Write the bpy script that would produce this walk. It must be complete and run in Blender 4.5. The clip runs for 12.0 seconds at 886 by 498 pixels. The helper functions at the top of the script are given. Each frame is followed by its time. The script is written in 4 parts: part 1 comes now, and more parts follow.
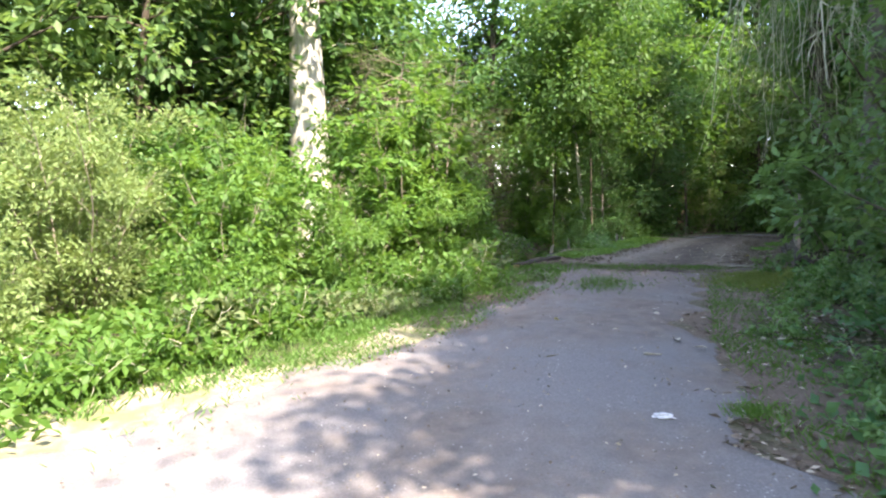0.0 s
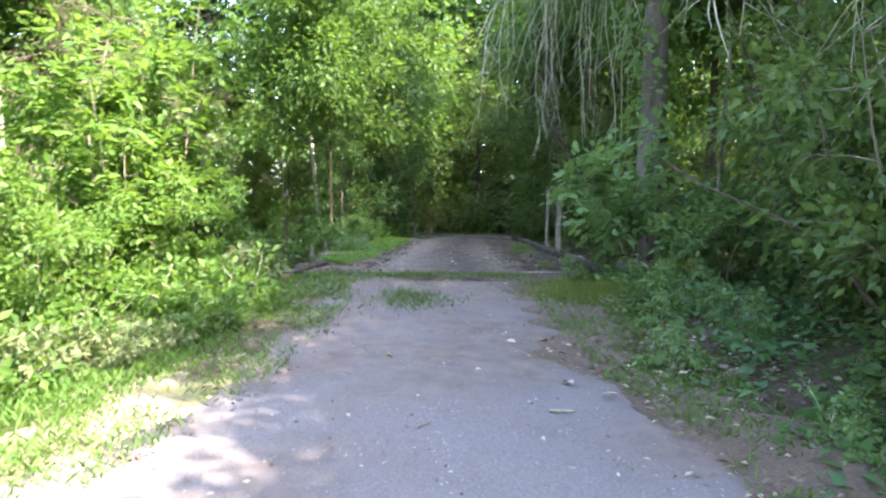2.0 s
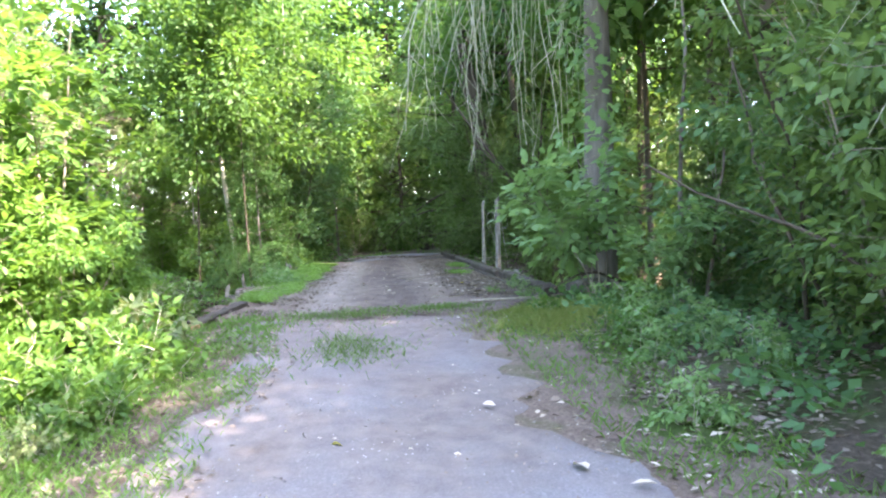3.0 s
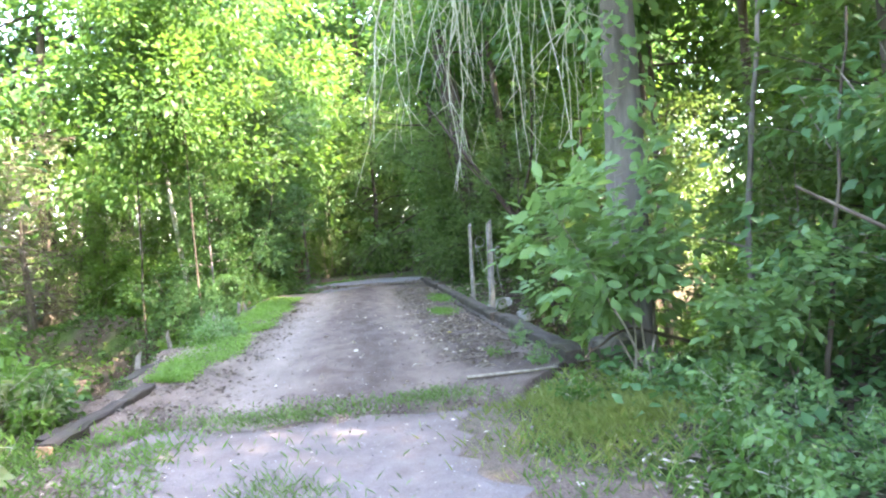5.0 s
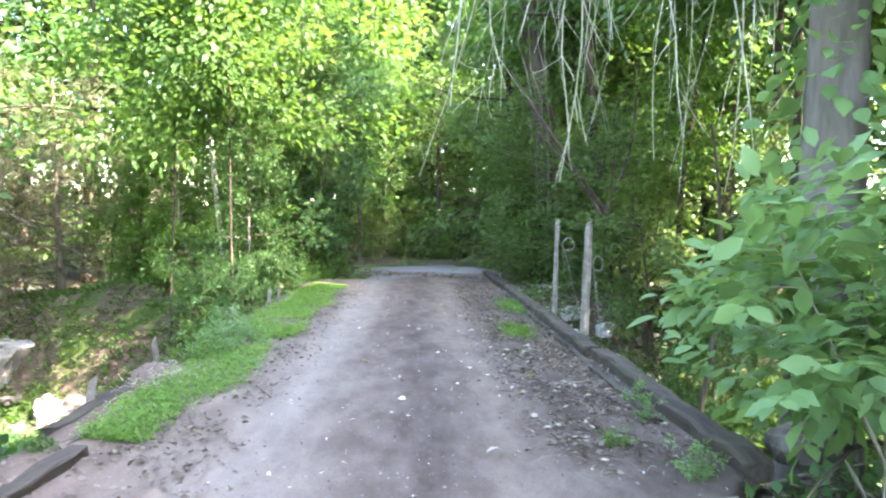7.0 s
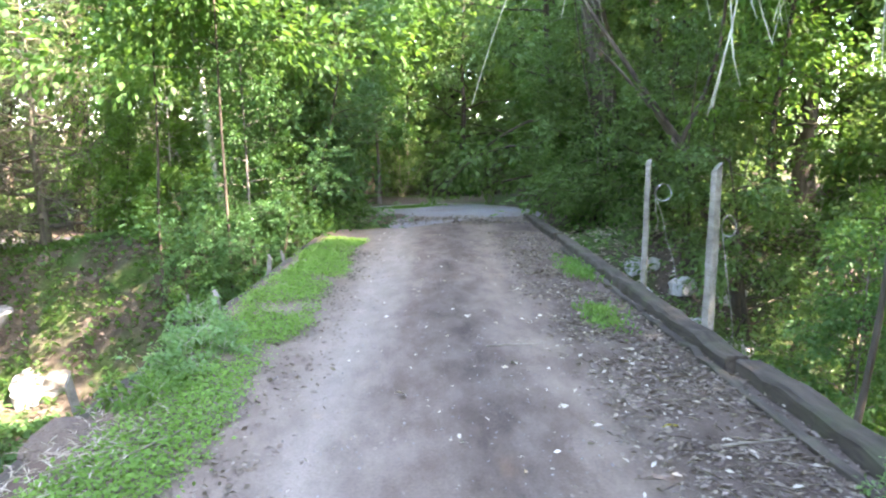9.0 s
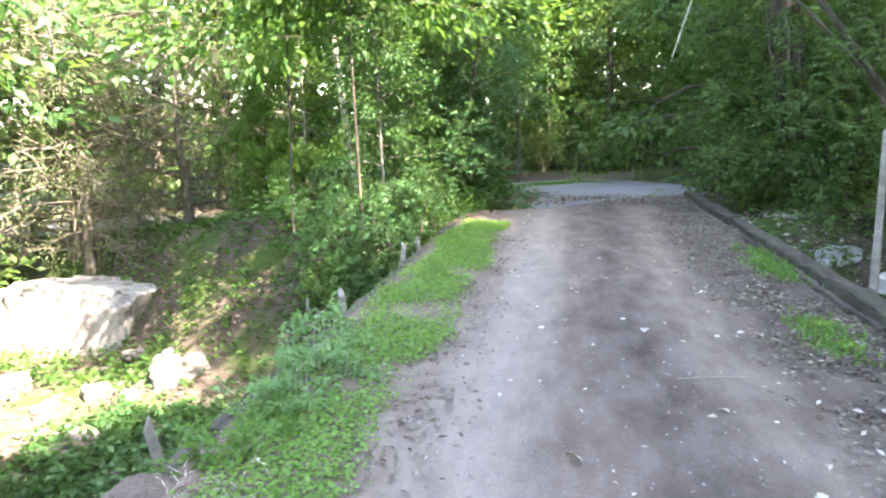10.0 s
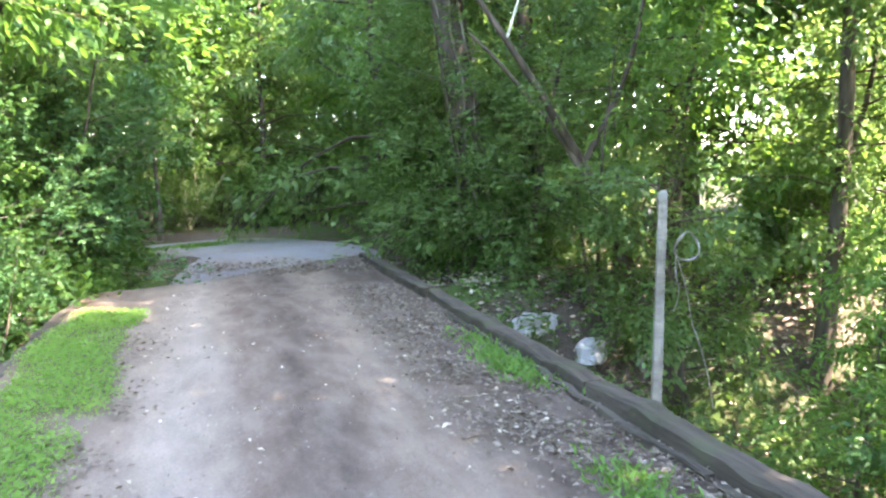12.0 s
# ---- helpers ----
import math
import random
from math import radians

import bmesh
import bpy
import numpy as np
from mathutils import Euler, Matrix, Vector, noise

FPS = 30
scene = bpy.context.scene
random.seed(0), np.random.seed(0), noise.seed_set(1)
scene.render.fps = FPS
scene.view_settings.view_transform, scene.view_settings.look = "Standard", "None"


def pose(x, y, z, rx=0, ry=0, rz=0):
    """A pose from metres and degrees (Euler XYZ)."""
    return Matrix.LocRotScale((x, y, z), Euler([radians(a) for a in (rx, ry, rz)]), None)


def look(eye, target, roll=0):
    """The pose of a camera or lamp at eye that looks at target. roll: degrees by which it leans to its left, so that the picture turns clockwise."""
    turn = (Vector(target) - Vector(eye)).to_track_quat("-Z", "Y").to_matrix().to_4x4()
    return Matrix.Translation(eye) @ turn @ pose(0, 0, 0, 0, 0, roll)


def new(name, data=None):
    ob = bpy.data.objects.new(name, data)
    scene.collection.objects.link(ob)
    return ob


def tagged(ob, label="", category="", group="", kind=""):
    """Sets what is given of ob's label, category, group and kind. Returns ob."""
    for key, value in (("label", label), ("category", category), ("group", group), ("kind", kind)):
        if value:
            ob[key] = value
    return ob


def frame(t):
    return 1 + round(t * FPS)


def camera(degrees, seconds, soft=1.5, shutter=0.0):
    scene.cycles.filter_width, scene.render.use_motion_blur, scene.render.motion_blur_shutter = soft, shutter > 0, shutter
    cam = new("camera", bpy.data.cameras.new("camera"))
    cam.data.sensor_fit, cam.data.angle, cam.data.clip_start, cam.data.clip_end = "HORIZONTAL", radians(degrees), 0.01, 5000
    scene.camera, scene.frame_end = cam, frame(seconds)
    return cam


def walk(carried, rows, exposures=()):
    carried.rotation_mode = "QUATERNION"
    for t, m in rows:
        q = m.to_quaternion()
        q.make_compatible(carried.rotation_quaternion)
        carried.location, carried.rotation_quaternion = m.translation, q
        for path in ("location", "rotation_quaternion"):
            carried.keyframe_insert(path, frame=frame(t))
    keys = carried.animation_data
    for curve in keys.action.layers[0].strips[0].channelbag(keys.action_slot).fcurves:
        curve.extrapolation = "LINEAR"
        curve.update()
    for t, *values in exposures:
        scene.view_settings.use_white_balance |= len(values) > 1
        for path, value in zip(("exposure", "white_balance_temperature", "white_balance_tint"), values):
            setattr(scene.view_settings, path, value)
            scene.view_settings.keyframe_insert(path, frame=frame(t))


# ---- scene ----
cam = camera(61.9, 12.0, 2.2, 0.2)
METRES, EYE, TILT, LEAN, TURN = 15.0, 1.5, -2.8, 0.0, 24.0
ROWS = [
    (0.0, 0.0, 0.0, 0.0, 0.0, 0.0, -0.0),
    (0.5, -0.0161, 0.0357, 0.0007, -1.59, 1.12, 0.4),
    (1.0, -0.0288, 0.0731, 0.0005, -12.19, 0.33, -0.5),
    (1.5, -0.0313, 0.1124, 0.0025, -14.51, -1.2, 0.46),
    (2.0, -0.0342, 0.153, 0.0046, -22.58, -0.08, -0.14),
    (2.5, -0.0223, 0.1921, 0.0086, -25.38, 2.86, 3.62),
    (3.0, -0.0134, 0.2319, 0.0154, -28.62, 0.9, 3.45),
    (5.0, 0.0643, 0.3744, 0.0418, -30.24, 1.73, 5.14),
    (5.5, 0.0795, 0.4113, 0.0467, -31.34, 0.16, 3.33),
    (6.0, 0.0993, 0.4483, 0.0518, -29.95, 0.98, 1.79),
    (6.5, 0.1152, 0.4849, 0.0574, -25.49, 0.84, 1.41),
    (7.0, 0.1305, 0.5272, 0.0636, -26.01, 0.33, -0.01),
    (9.0, 0.185, 0.6898, 0.0826, -24.63, -5.23, 1.37),
    (9.5, 0.1946, 0.7283, 0.0839, -18.51, -6.04, 0.16),
    (10.0, 0.2037, 0.7719, 0.0863, -14.28, -7.0, 1.88),
    (10.5, 0.2115, 0.8105, 0.0875, -21.83, -6.99, 1.2),
    (11.0, 0.2286, 0.8516, 0.0908, -26.86, -4.76, 1.23),
    (11.5, 0.2427, 0.889, 0.0921, -38.83, -6.87, -0.35),
    (12.0, 0.2637, 0.9254, 0.0949, -40.98, -4.07, 2.04),
]
EXPOSURES = [(0.0, 3.08, 7100, 20), (1.0, 3.15, 7000, 22), (2.0, 3.72, 7000, 23), (3.0, 4.42, 7000, 24), (5.0, 4.92, 7000, 24), (7.0, 4.88, 7000, 23), (9.0, 4.8, 7000, 23), (11.0, 4.92, 7000, 22), (12.0, 5.08, 7000, 21)]
walk(cam, [(t, pose(0, 0, EYE, TILT, LEAN, TURN) @ pose(METRES * x, METRES * y, METRES * z, 90 + pitch, roll, yaw)) for t, x, y, z, yaw, pitch, roll in ROWS], EXPOSURES)

# ---- light ----
SUN_AZ, SUN_EL = radians(124), radians(50)      # compass bearing from +y towards +x, height
world = bpy.data.worlds.new("sky")
scene.world = world
world.use_nodes = True
wn = world.node_tree
sky = wn.nodes.new("ShaderNodeTexSky")
sky.sky_type, sky.sun_disc = "NISHITA", False
sky.sun_elevation, sky.sun_rotation = SUN_EL, SUN_AZ
wn.links.new(sky.outputs[0], wn.nodes["Background"].inputs[0])
wn.nodes["Background"].inputs[1].default_value = 0.15
sun = new("sun", bpy.data.lights.new("sun", "SUN"))
sun.data.energy, sun.data.angle, sun.data.color = 3.2, radians(0.6), (1.0, 0.94, 0.84)
sun_from = Vector((math.sin(SUN_AZ) * math.cos(SUN_EL), math.cos(SUN_AZ) * math.cos(SUN_EL), math.sin(SUN_EL)))
sun.matrix_world = look(sun_from * 60, (0, 0, 0))


# ---- materials ----
def material(name, rough=0.8, spec=0.3):
    m = bpy.data.materials.new(name)
    m.use_nodes = True
    b = m.node_tree.nodes["Principled BSDF"]
    b.inputs["Roughness"].default_value = rough
    b.inputs["Specular IOR Level"].default_value = spec
    return m, m.node_tree, b


def node(t, kind, **inputs):
    n = t.nodes.new(kind)
    for k, v in inputs.items():
        n.inputs[k.replace("_", " ")].default_value = v
    return n


def ramp(t, fac, *stops):
    r = t.nodes.new("ShaderNodeValToRGB")
    e = r.color_ramp.elements
    while len(e) < len(stops):
        e.new(0.5)
    for el, (p, c) in zip(e, stops):
        el.position, el.color = p, (*c, 1)
    t.links.new(fac, r.inputs[0])
    return r.outputs[0]


def noise_at(t, scale, detail=4.0, rough=0.55, stretch=None, distort=0.0):
    c = t.nodes.new("ShaderNodeTexCoord")
    src = c.outputs["Object"]
    if stretch:
        mp = t.nodes.new("ShaderNodeMapping")
        mp.inputs["Scale"].default_value = stretch
        t.links.new(src, mp.inputs[0])
        src = mp.outputs[0]
    n = node(t, "ShaderNodeTexNoise", Scale=scale, Detail=detail, Roughness=rough, Distortion=distort)
    t.links.new(src, n.inputs["Vector"])
    return n.outputs["Fac"]


def mix(t, fac, a, b, mode="MIX"):
    m = t.nodes.new("ShaderNodeMix")
    m.data_type, m.blend_type = "RGBA", mode
    for v, i in ((fac, 0), (a, 6), (b, 7)):
        if isinstance(v, (int, float)):
            m.inputs[i].default_value = v
        elif isinstance(v, tuple):
            m.inputs[i].default_value = (*v, 1)
        else:
            t.links.new(v, m.inputs[i])
    return m.outputs[2]


def bump(t, b, height, strength, distance):
    n = node(t, "ShaderNodeBump", Strength=strength, Distance=distance)
    t.links.new(height, n.inputs["Height"])
    t.links.new(n.outputs[0], b.inputs["Normal"])


def leaf_material(name, dark, mid, light, glow=0.4, gloss=0.45):
    """Leaves: colour varies from leaf to leaf, light shines through."""
    m, t, b = material(name, gloss, 0.35)
    g = t.nodes.new("ShaderNodeNewGeometry")
    col = ramp(t, g.outputs["Random Per Island"], (0.0, dark), (0.55, mid), (1.0, light))
    o = t.nodes.new("ShaderNodeObjectInfo")
    hue = t.nodes.new("ShaderNodeHueSaturation")
    vr = t.nodes.new("ShaderNodeMapRange")
    vr.inputs[3].default_value, vr.inputs[4].default_value = 0.85, 1.15
    t.links.new(o.outputs["Random"], vr.inputs[0])
    t.links.new(vr.outputs[0], hue.inputs["Value"])
    t.links.new(col, hue.inputs["Color"])
    col = mix(t, noise_at(t, 3.0), hue.outputs[0], dark)
    t.links.new(col, b.inputs["Base Color"])
    tr = t.nodes.new("ShaderNodeBsdfTranslucent")
    warm = mix(t, 0.5, col, (light[0] * 1.3, light[1] * 1.25, light[2] * 0.6))
    t.links.new(warm, tr.inputs[0])
    ms = t.nodes.new("ShaderNodeMixShader")
    ms.inputs[0].default_value = glow
    t.links.new(b.outputs[0], ms.inputs[1])
    t.links.new(tr.outputs[0], ms.inputs[2])
    t.links.new(ms.outputs[0], t.nodes["Material Output"].inputs[0])
    return m


def bark_material(name, dark, light, scale=9.0, depth=0.02, stretch=(1, 1, 0.18)):
    m, t, b = material(name, 0.9, 0.15)
    n = noise_at(t, scale, 6, 0.65, stretch)
    big = noise_at(t, 1.6, 3)
    col = ramp(t, n, (0.3, dark), (0.7, light))
    col = mix(t, ramp(t, big, (0.35, (0, 0, 0)), (0.75, (0.6, 0.6, 0.6))), col, (dark[0] * 0.9, dark[1] * 1.15, dark[2] * 0.8))
    t.links.new(col, b.inputs["Base Color"])
    bump(t, b, n, 0.8, depth)
    return m


LEAF_BROAD = leaf_material("leaf_broad", (0.038, 0.1, 0.02), (0.07, 0.16, 0.032), (0.115, 0.22, 0.048), 0.5, 0.55)
LEAF_BRIGHT = leaf_material("leaf_bright", (0.06, 0.14, 0.024), (0.1, 0.21, 0.038), (0.15, 0.27, 0.055), 0.5, 0.55)
LEAF_DEEP = leaf_material("leaf_deep", (0.03, 0.085, 0.024), (0.058, 0.14, 0.038), (0.095, 0.2, 0.052), 0.5, 0.55)
LEAF_GREY = leaf_material("leaf_grey", (0.08, 0.12, 0.045), (0.13, 0.175, 0.07), (0.19, 0.23, 0.1), 0.35, 0.6)
LEAF_FEATHER = leaf_material("leaf_feather", (0.13, 0.2, 0.065), (0.19, 0.275, 0.1), (0.26, 0.34, 0.14), 0.42, 0.6)
LEAF_SHADE = leaf_material("leaf_shade", (0.06, 0.125, 0.035), (0.105, 0.19, 0.055), (0.16, 0.25, 0.08), 0.5, 0.5)
LEAF_CLOVER = leaf_material("leaf_clover", (0.1, 0.2, 0.035), (0.16, 0.31, 0.06), (0.23, 0.4, 0.09), 0.45, 0.6)
LEAF_BLUE = leaf_material("leaf_blue", (0.045, 0.12, 0.045), (0.08, 0.18, 0.065), (0.12, 0.24, 0.08), 0.45, 0.5)
LEAF_GRASS = leaf_material("leaf_grass", (0.06, 0.145, 0.026), (0.105, 0.225, 0.042), (0.16, 0.29, 0.065), 0.45, 0.6)
LEAF_STRAW = leaf_material("leaf_straw", (0.13, 0.19, 0.04), (0.2, 0.27, 0.07), (0.29, 0.32, 0.11), 0.35, 0.6)
LEAF_PALE = leaf_material("leaf_pale_green", (0.1, 0.2, 0.075), (0.16, 0.29, 0.105), (0.23, 0.37, 0.14), 0.5, 0.5)
LITTER = leaf_material("leaf_litter", (0.085, 0.062, 0.048), (0.17, 0.135, 0.105), (0.38, 0.325, 0.26), 0.1, 0.75)
GRIT = leaf_material("grit", (0.12, 0.11, 0.1), (0.22, 0.205, 0.19), (0.42, 0.4, 0.37), 0.02, 0.8)
LITTER_PALE = leaf_material("leaf_pale", (0.3, 0.25, 0.19), (0.45, 0.4, 0.32), (0.62, 0.58, 0.5), 0.1, 0.7)
BARK = bark_material("bark_dark", (0.035, 0.027, 0.02), (0.13, 0.105, 0.08))
BARK_GREY = bark_material("bark_grey", (0.065, 0.056, 0.048), (0.24, 0.21, 0.185), 7, 0.03)
BARK_PALE = bark_material("bark_pale", (0.2, 0.18, 0.15), (0.62, 0.59, 0.53), 4.0, 0.015)
BARK_TWIG = bark_material("bark_twig", (0.12, 0.1, 0.075), (0.34, 0.3, 0.24), 14)
BARK_CEDAR = bark_material("bark_cedar", (0.07, 0.058, 0.044), (0.24, 0.205, 0.16), 12)
BARK_VINE = bark_material("bark_vine", (0.26, 0.25, 0.18), (0.5, 0.48, 0.38), 14)


def ground_material():
    """Dark soil with leaf crumbs and moss."""
    m, t, b = material("soil", 0.95, 0.15)
    crumbs = noise_at(t, 26, 6, 0.75)
    patch = noise_at(t, 0.7, 4)
    col = ramp(t, crumbs, (0.3, (0.035, 0.027, 0.02)), (0.55, (0.095, 0.075, 0.055)), (0.75, (0.2, 0.165, 0.125)))
    moss = ramp(t, noise_at(t, 9, 5, 0.7), (0.35, (0.03, 0.055, 0.012)), (0.7, (0.07, 0.11, 0.028)))
    col = mix(t, ramp(t, patch, (0.45, (0, 0, 0)), (0.6, (1, 1, 1))), col, moss)
    t.links.new(col, b.inputs["Base Color"])
    bump(t, b, crumbs, 0.9, 0.03)
    return m


def track_material(name, earthy=False, pale=1.0):
    """Packed grey gravel with brown earth and fine stones; near the bridge the earth takes over."""
    m, t, b = material(name, 0.92, 0.2)
    c = t.nodes.new("ShaderNodeTexCoord")
    grain = noise_at(t, 70, 5, 0.8)
    mid = noise_at(t, 6, 5, 0.65)
    big = noise_at(t, 0.9, 4, 0.6)
    grey = ramp(t, grain, (0.25, (0.088, 0.084, 0.083)), (0.55, (0.165, 0.159, 0.158)), (0.8, (0.3, 0.293, 0.285)))
    if pale > 1:
        grey = ramp(t, grain, (0.25, (0.088 * pale, 0.084 * pale, 0.083 * pale)), (0.55, (0.165 * pale, 0.159 * pale, 0.158 * pale)), (0.8, (0.3 * pale, 0.293 * pale, 0.285 * pale)))
    earth = ramp(t, mid, (0.3, (0.085 * pale, 0.066 * pale, 0.052 * pale)), (0.7, (0.2 * pale, 0.16 * pale, 0.13 * pale)))
    col = mix(t, ramp(t, big, (0.42, (0, 0, 0)), (0.66, (0.75, 0.75, 0.75))), grey, earth)
    if earthy:
        sep = t.nodes.new("ShaderNodeSeparateXYZ")
        t.links.new(c.outputs["Object"], sep.inputs[0])
        ad = t.nodes.new("ShaderNodeMath")
        ad.operation = "MULTIPLY_ADD"
        t.links.new(noise_at(t, 1.3, 5, 0.65), ad.inputs[0])
        ad.inputs[1].default_value = 5.0
        t.links.new(sep.outputs[1], ad.inputs[2])
        mr = t.nodes.new("ShaderNodeMapRange")
        mr.inputs[1].default_value, mr.inputs[2].default_value = 9.3, 13.0
        t.links.new(ad.outputs[0], mr.inputs[0])
        brown = mix(t, 0.5, ramp(t, mid, (0.32, (0.085, 0.062, 0.05)), (0.7, (0.215, 0.178, 0.155))), ramp(t, grain, (0.25, (0.075, 0.056, 0.046)), (0.75, (0.24, 0.205, 0.18))))
        col = mix(t, mr.outputs[0], col, brown)
    v = node(t, "ShaderNodeTexVoronoi", Scale=22.0, Randomness=1.0)
    t.links.new(c.outputs["Object"], v.inputs["Vector"])
    st = ramp(t, v.outputs["Distance"], (0.1, (1, 1, 1)), (0.17, (0, 0, 0)))
    few = mix(t, 1.0, st, ramp(t, noise_at(t, 3.1, 3), (0.52, (0, 0, 0)), (0.6, (0.75, 0.75, 0.75))), "MULTIPLY")
    col = mix(t, few, col, (0.42, 0.41, 0.39))
    t.links.new(col, b.inputs["Base Color"])
    h = mix(t, 0.35, mid, grain)
    bump(t, b, h, 0.7, 0.02)
    return m


def deck_material():
    """Trodden earth: two pale wheel tracks, dark damp soil between."""
    m, t, b = material("trodden_earth", 0.9, 0.22)
    c = t.nodes.new("ShaderNodeTexCoord")
    sep = t.nodes.new("ShaderNodeSeparateXYZ")
    t.links.new(c.outputs["Object"], sep.inputs[0])
    wob = noise_at(t, 0.8, 4, 0.6, (1, 0.45, 1))
    ad = t.nodes.new("ShaderNodeMath")
    ad.operation = "MULTIPLY_ADD"
    t.links.new(wob, ad.inputs[0])
    ad.inputs[1].default_value = 0.9
    t.links.new(sep.outputs[0], ad.inputs[2])
    mr = node(t, "ShaderNodeMapRange")
    mr.inputs[1].default_value, mr.inputs[2].default_value = -3.3, 1.0
    t.links.new(ad.outputs[0], mr.inputs[0])
    grain = noise_at(t, 60, 5, 0.8)
    mid = noise_at(t, 4.5, 5, 0.65, (1, 0.4, 1))
    across = ramp(t, mr.outputs[0], (0.05, (0.115, 0.077, 0.058)), (0.24, (0.172, 0.136, 0.113)), (0.33, (0.235, 0.2, 0.176)),
                  (0.44, (0.115, 0.085, 0.07)), (0.55, (0.05, 0.036, 0.03)), (0.66, (0.17, 0.13, 0.106)), (0.8, (0.055, 0.039, 0.031)))
    col = mix(t, 0.34, across, ramp(t, mid, (0.36, (0.055, 0.04, 0.033)), (0.64, (0.23, 0.19, 0.165))))
    col = mix(t, 0.6, col, ramp(t, grain, (0.25, (0.25, 0.25, 0.25)), (0.75, (0.8, 0.8, 0.8))), "OVERLAY")
    col = mix(t, 1.0, col, (1.0, 0.98, 0.9), "MULTIPLY")
    t.links.new(col, b.inputs["Base Color"])
    bump(t, b, mix(t, 0.4, mid, grain), 0.6, 0.02)
    return m


def sand_material():
    m, t, b = material("dry_sand", 0.95, 0.15)
    grain = noise_at(t, 55, 5, 0.8)
    big = noise_at(t, 2.2, 4, 0.6)
    col = ramp(t, grain, (0.25, (0.24, 0.19, 0.14)), (0.75, (0.46, 0.4, 0.32)))
    col = mix(t, ramp(t, big, (0.4, (0, 0, 0)), (0.62, (0.8, 0.8, 0.8))), col, (0.12, 0.14, 0.05))
    t.links.new(col, b.inputs["Base Color"])
    bump(t, b, grain, 0.7, 0.02)
    return m


def stone_material(name, dark, light, stain):
    m, t, b = material(name, 0.9, 0.2)
    n = noise_at(t, 5, 6, 0.7)
    drip = noise_at(t, 3.2, 4, 0.6, (1, 1, 0.25))
    col = ramp(t, n, (0.3, dark), (0.7, light))
    col = mix(t, ramp(t, drip, (0.5, (0, 0, 0)), (0.68, (0.85, 0.85, 0.85))), col, stain)
    t.links.new(col, b.inputs["Base Color"])
    bump(t, b, n, 0.9, 0.05)
    return m


def timber_material(name, dark, light):
    m, t, b = material(name, 0.85, 0.2)
    n = noise_at(t, 12, 6, 0.7, (1, 0.06, 1), 0.4)
    wear = noise_at(t, 2.5, 4, 0.65)
    col = ramp(t, n, (0.3, dark), (0.72, light))
    col = mix(t, ramp(t, wear, (0.5, (0, 0, 0)), (0.7, (0.7, 0.7, 0.7))), col, (0.06, 0.065, 0.035))
    t.links.new(col, b.inputs["Base Color"])
    bump(t, b, n, 0.9, 0.012)
    return m


def earth_material():
    """Bare brown earth with crumbs, chips and a little moss."""
    m, t, b = material("bare_earth", 0.95, 0.15)
    grain = noise_at(t, 45, 6, 0.8)
    big = noise_at(t, 2.6, 4, 0.65)
    col = ramp(t, grain, (0.28, (0.08, 0.058, 0.044)), (0.55, (0.175, 0.135, 0.105)), (0.8, (0.34, 0.285, 0.235)))
    col = mix(t, ramp(t, big, (0.5, (0, 0, 0)), (0.7, (0.7, 0.7, 0.7))), col, (0.06, 0.08, 0.028))
    t.links.new(col, b.inputs["Base Color"])
    bump(t, b, grain, 0.9, 0.025)
    return m


EARTH = earth_material()
SOIL, TRACK, DECK, SAND = ground_material(), track_material("packed_gravel", False, 1.2), deck_material(), sand_material()
LANE = track_material("packed_gravel_and_earth", True)
CONCRETE = stone_material("old_concrete", (0.17, 0.16, 0.145), (0.36, 0.345, 0.32), (0.07, 0.065, 0.055))
STONE = stone_material("creek_stone", (0.09, 0.08, 0.066), (0.22, 0.2, 0.17), (0.05, 0.05, 0.038))
WHITE_STONE = stone_material("pale_stone", (0.32, 0.305, 0.28), (0.55, 0.535, 0.5), (0.2, 0.185, 0.15))
TIMBER = timber_material("weathered_timber", (0.022, 0.018, 0.014), (0.095, 0.078, 0.06))
TIMBER_GREY = timber_material("grey_post_wood", (0.095, 0.085, 0.068), (0.27, 0.25, 0.21))
TIMBER_RAW = timber_material("raw_end_grain", (0.3, 0.17, 0.09), (0.5, 0.31, 0.18))
WIRE, _t, _b = material("galvanised_wire", 0.45, 0.5)
_b.inputs["Metallic"].default_value = 0.9
_b.inputs["Base Color"].default_value = (0.5, 0.5, 0.5, 1)
_wn = noise_at(_t, 40)
_t.links.new(ramp(_t, _wn, (0.35, (0.2, 0.18, 0.16)), (0.7, (0.4, 0.4, 0.39))), _b.inputs["Base Color"])
PAPER, _t, _b = material("scrap_paper", 0.9, 0.2)
_t.links.new(ramp(_t, noise_at(_t, 18), (0.35, (0.34, 0.34, 0.35)), (0.65, (0.62, 0.62, 0.62))), _b.inputs["Base Color"])


# ---- mesh tools ----
def raw_mesh(name, verts, faces, mat, smooth=False):
    """A mesh from arrays: verts (n, 3) and faces (m, k), all faces with k corners."""
    verts, faces = np.asarray(verts, np.float32), np.asarray(faces, np.int32)
    me = bpy.data.meshes.new(name)
    n, k = faces.shape
    me.vertices.add(len(verts))
    me.vertices.foreach_set("co", verts.ravel())
    me.loops.add(n * k)
    me.loops.foreach_set("vertex_index", faces.ravel())
    me.polygons.add(n)
    me.polygons.foreach_set("loop_start", np.arange(n, dtype=np.int32) * k)
    if smooth:
        me.polygons.foreach_set("use_smooth", np.ones(n, bool))
    me.update(calc_edges=True)
    me.validate()
    me.materials.append(mat)
    return me


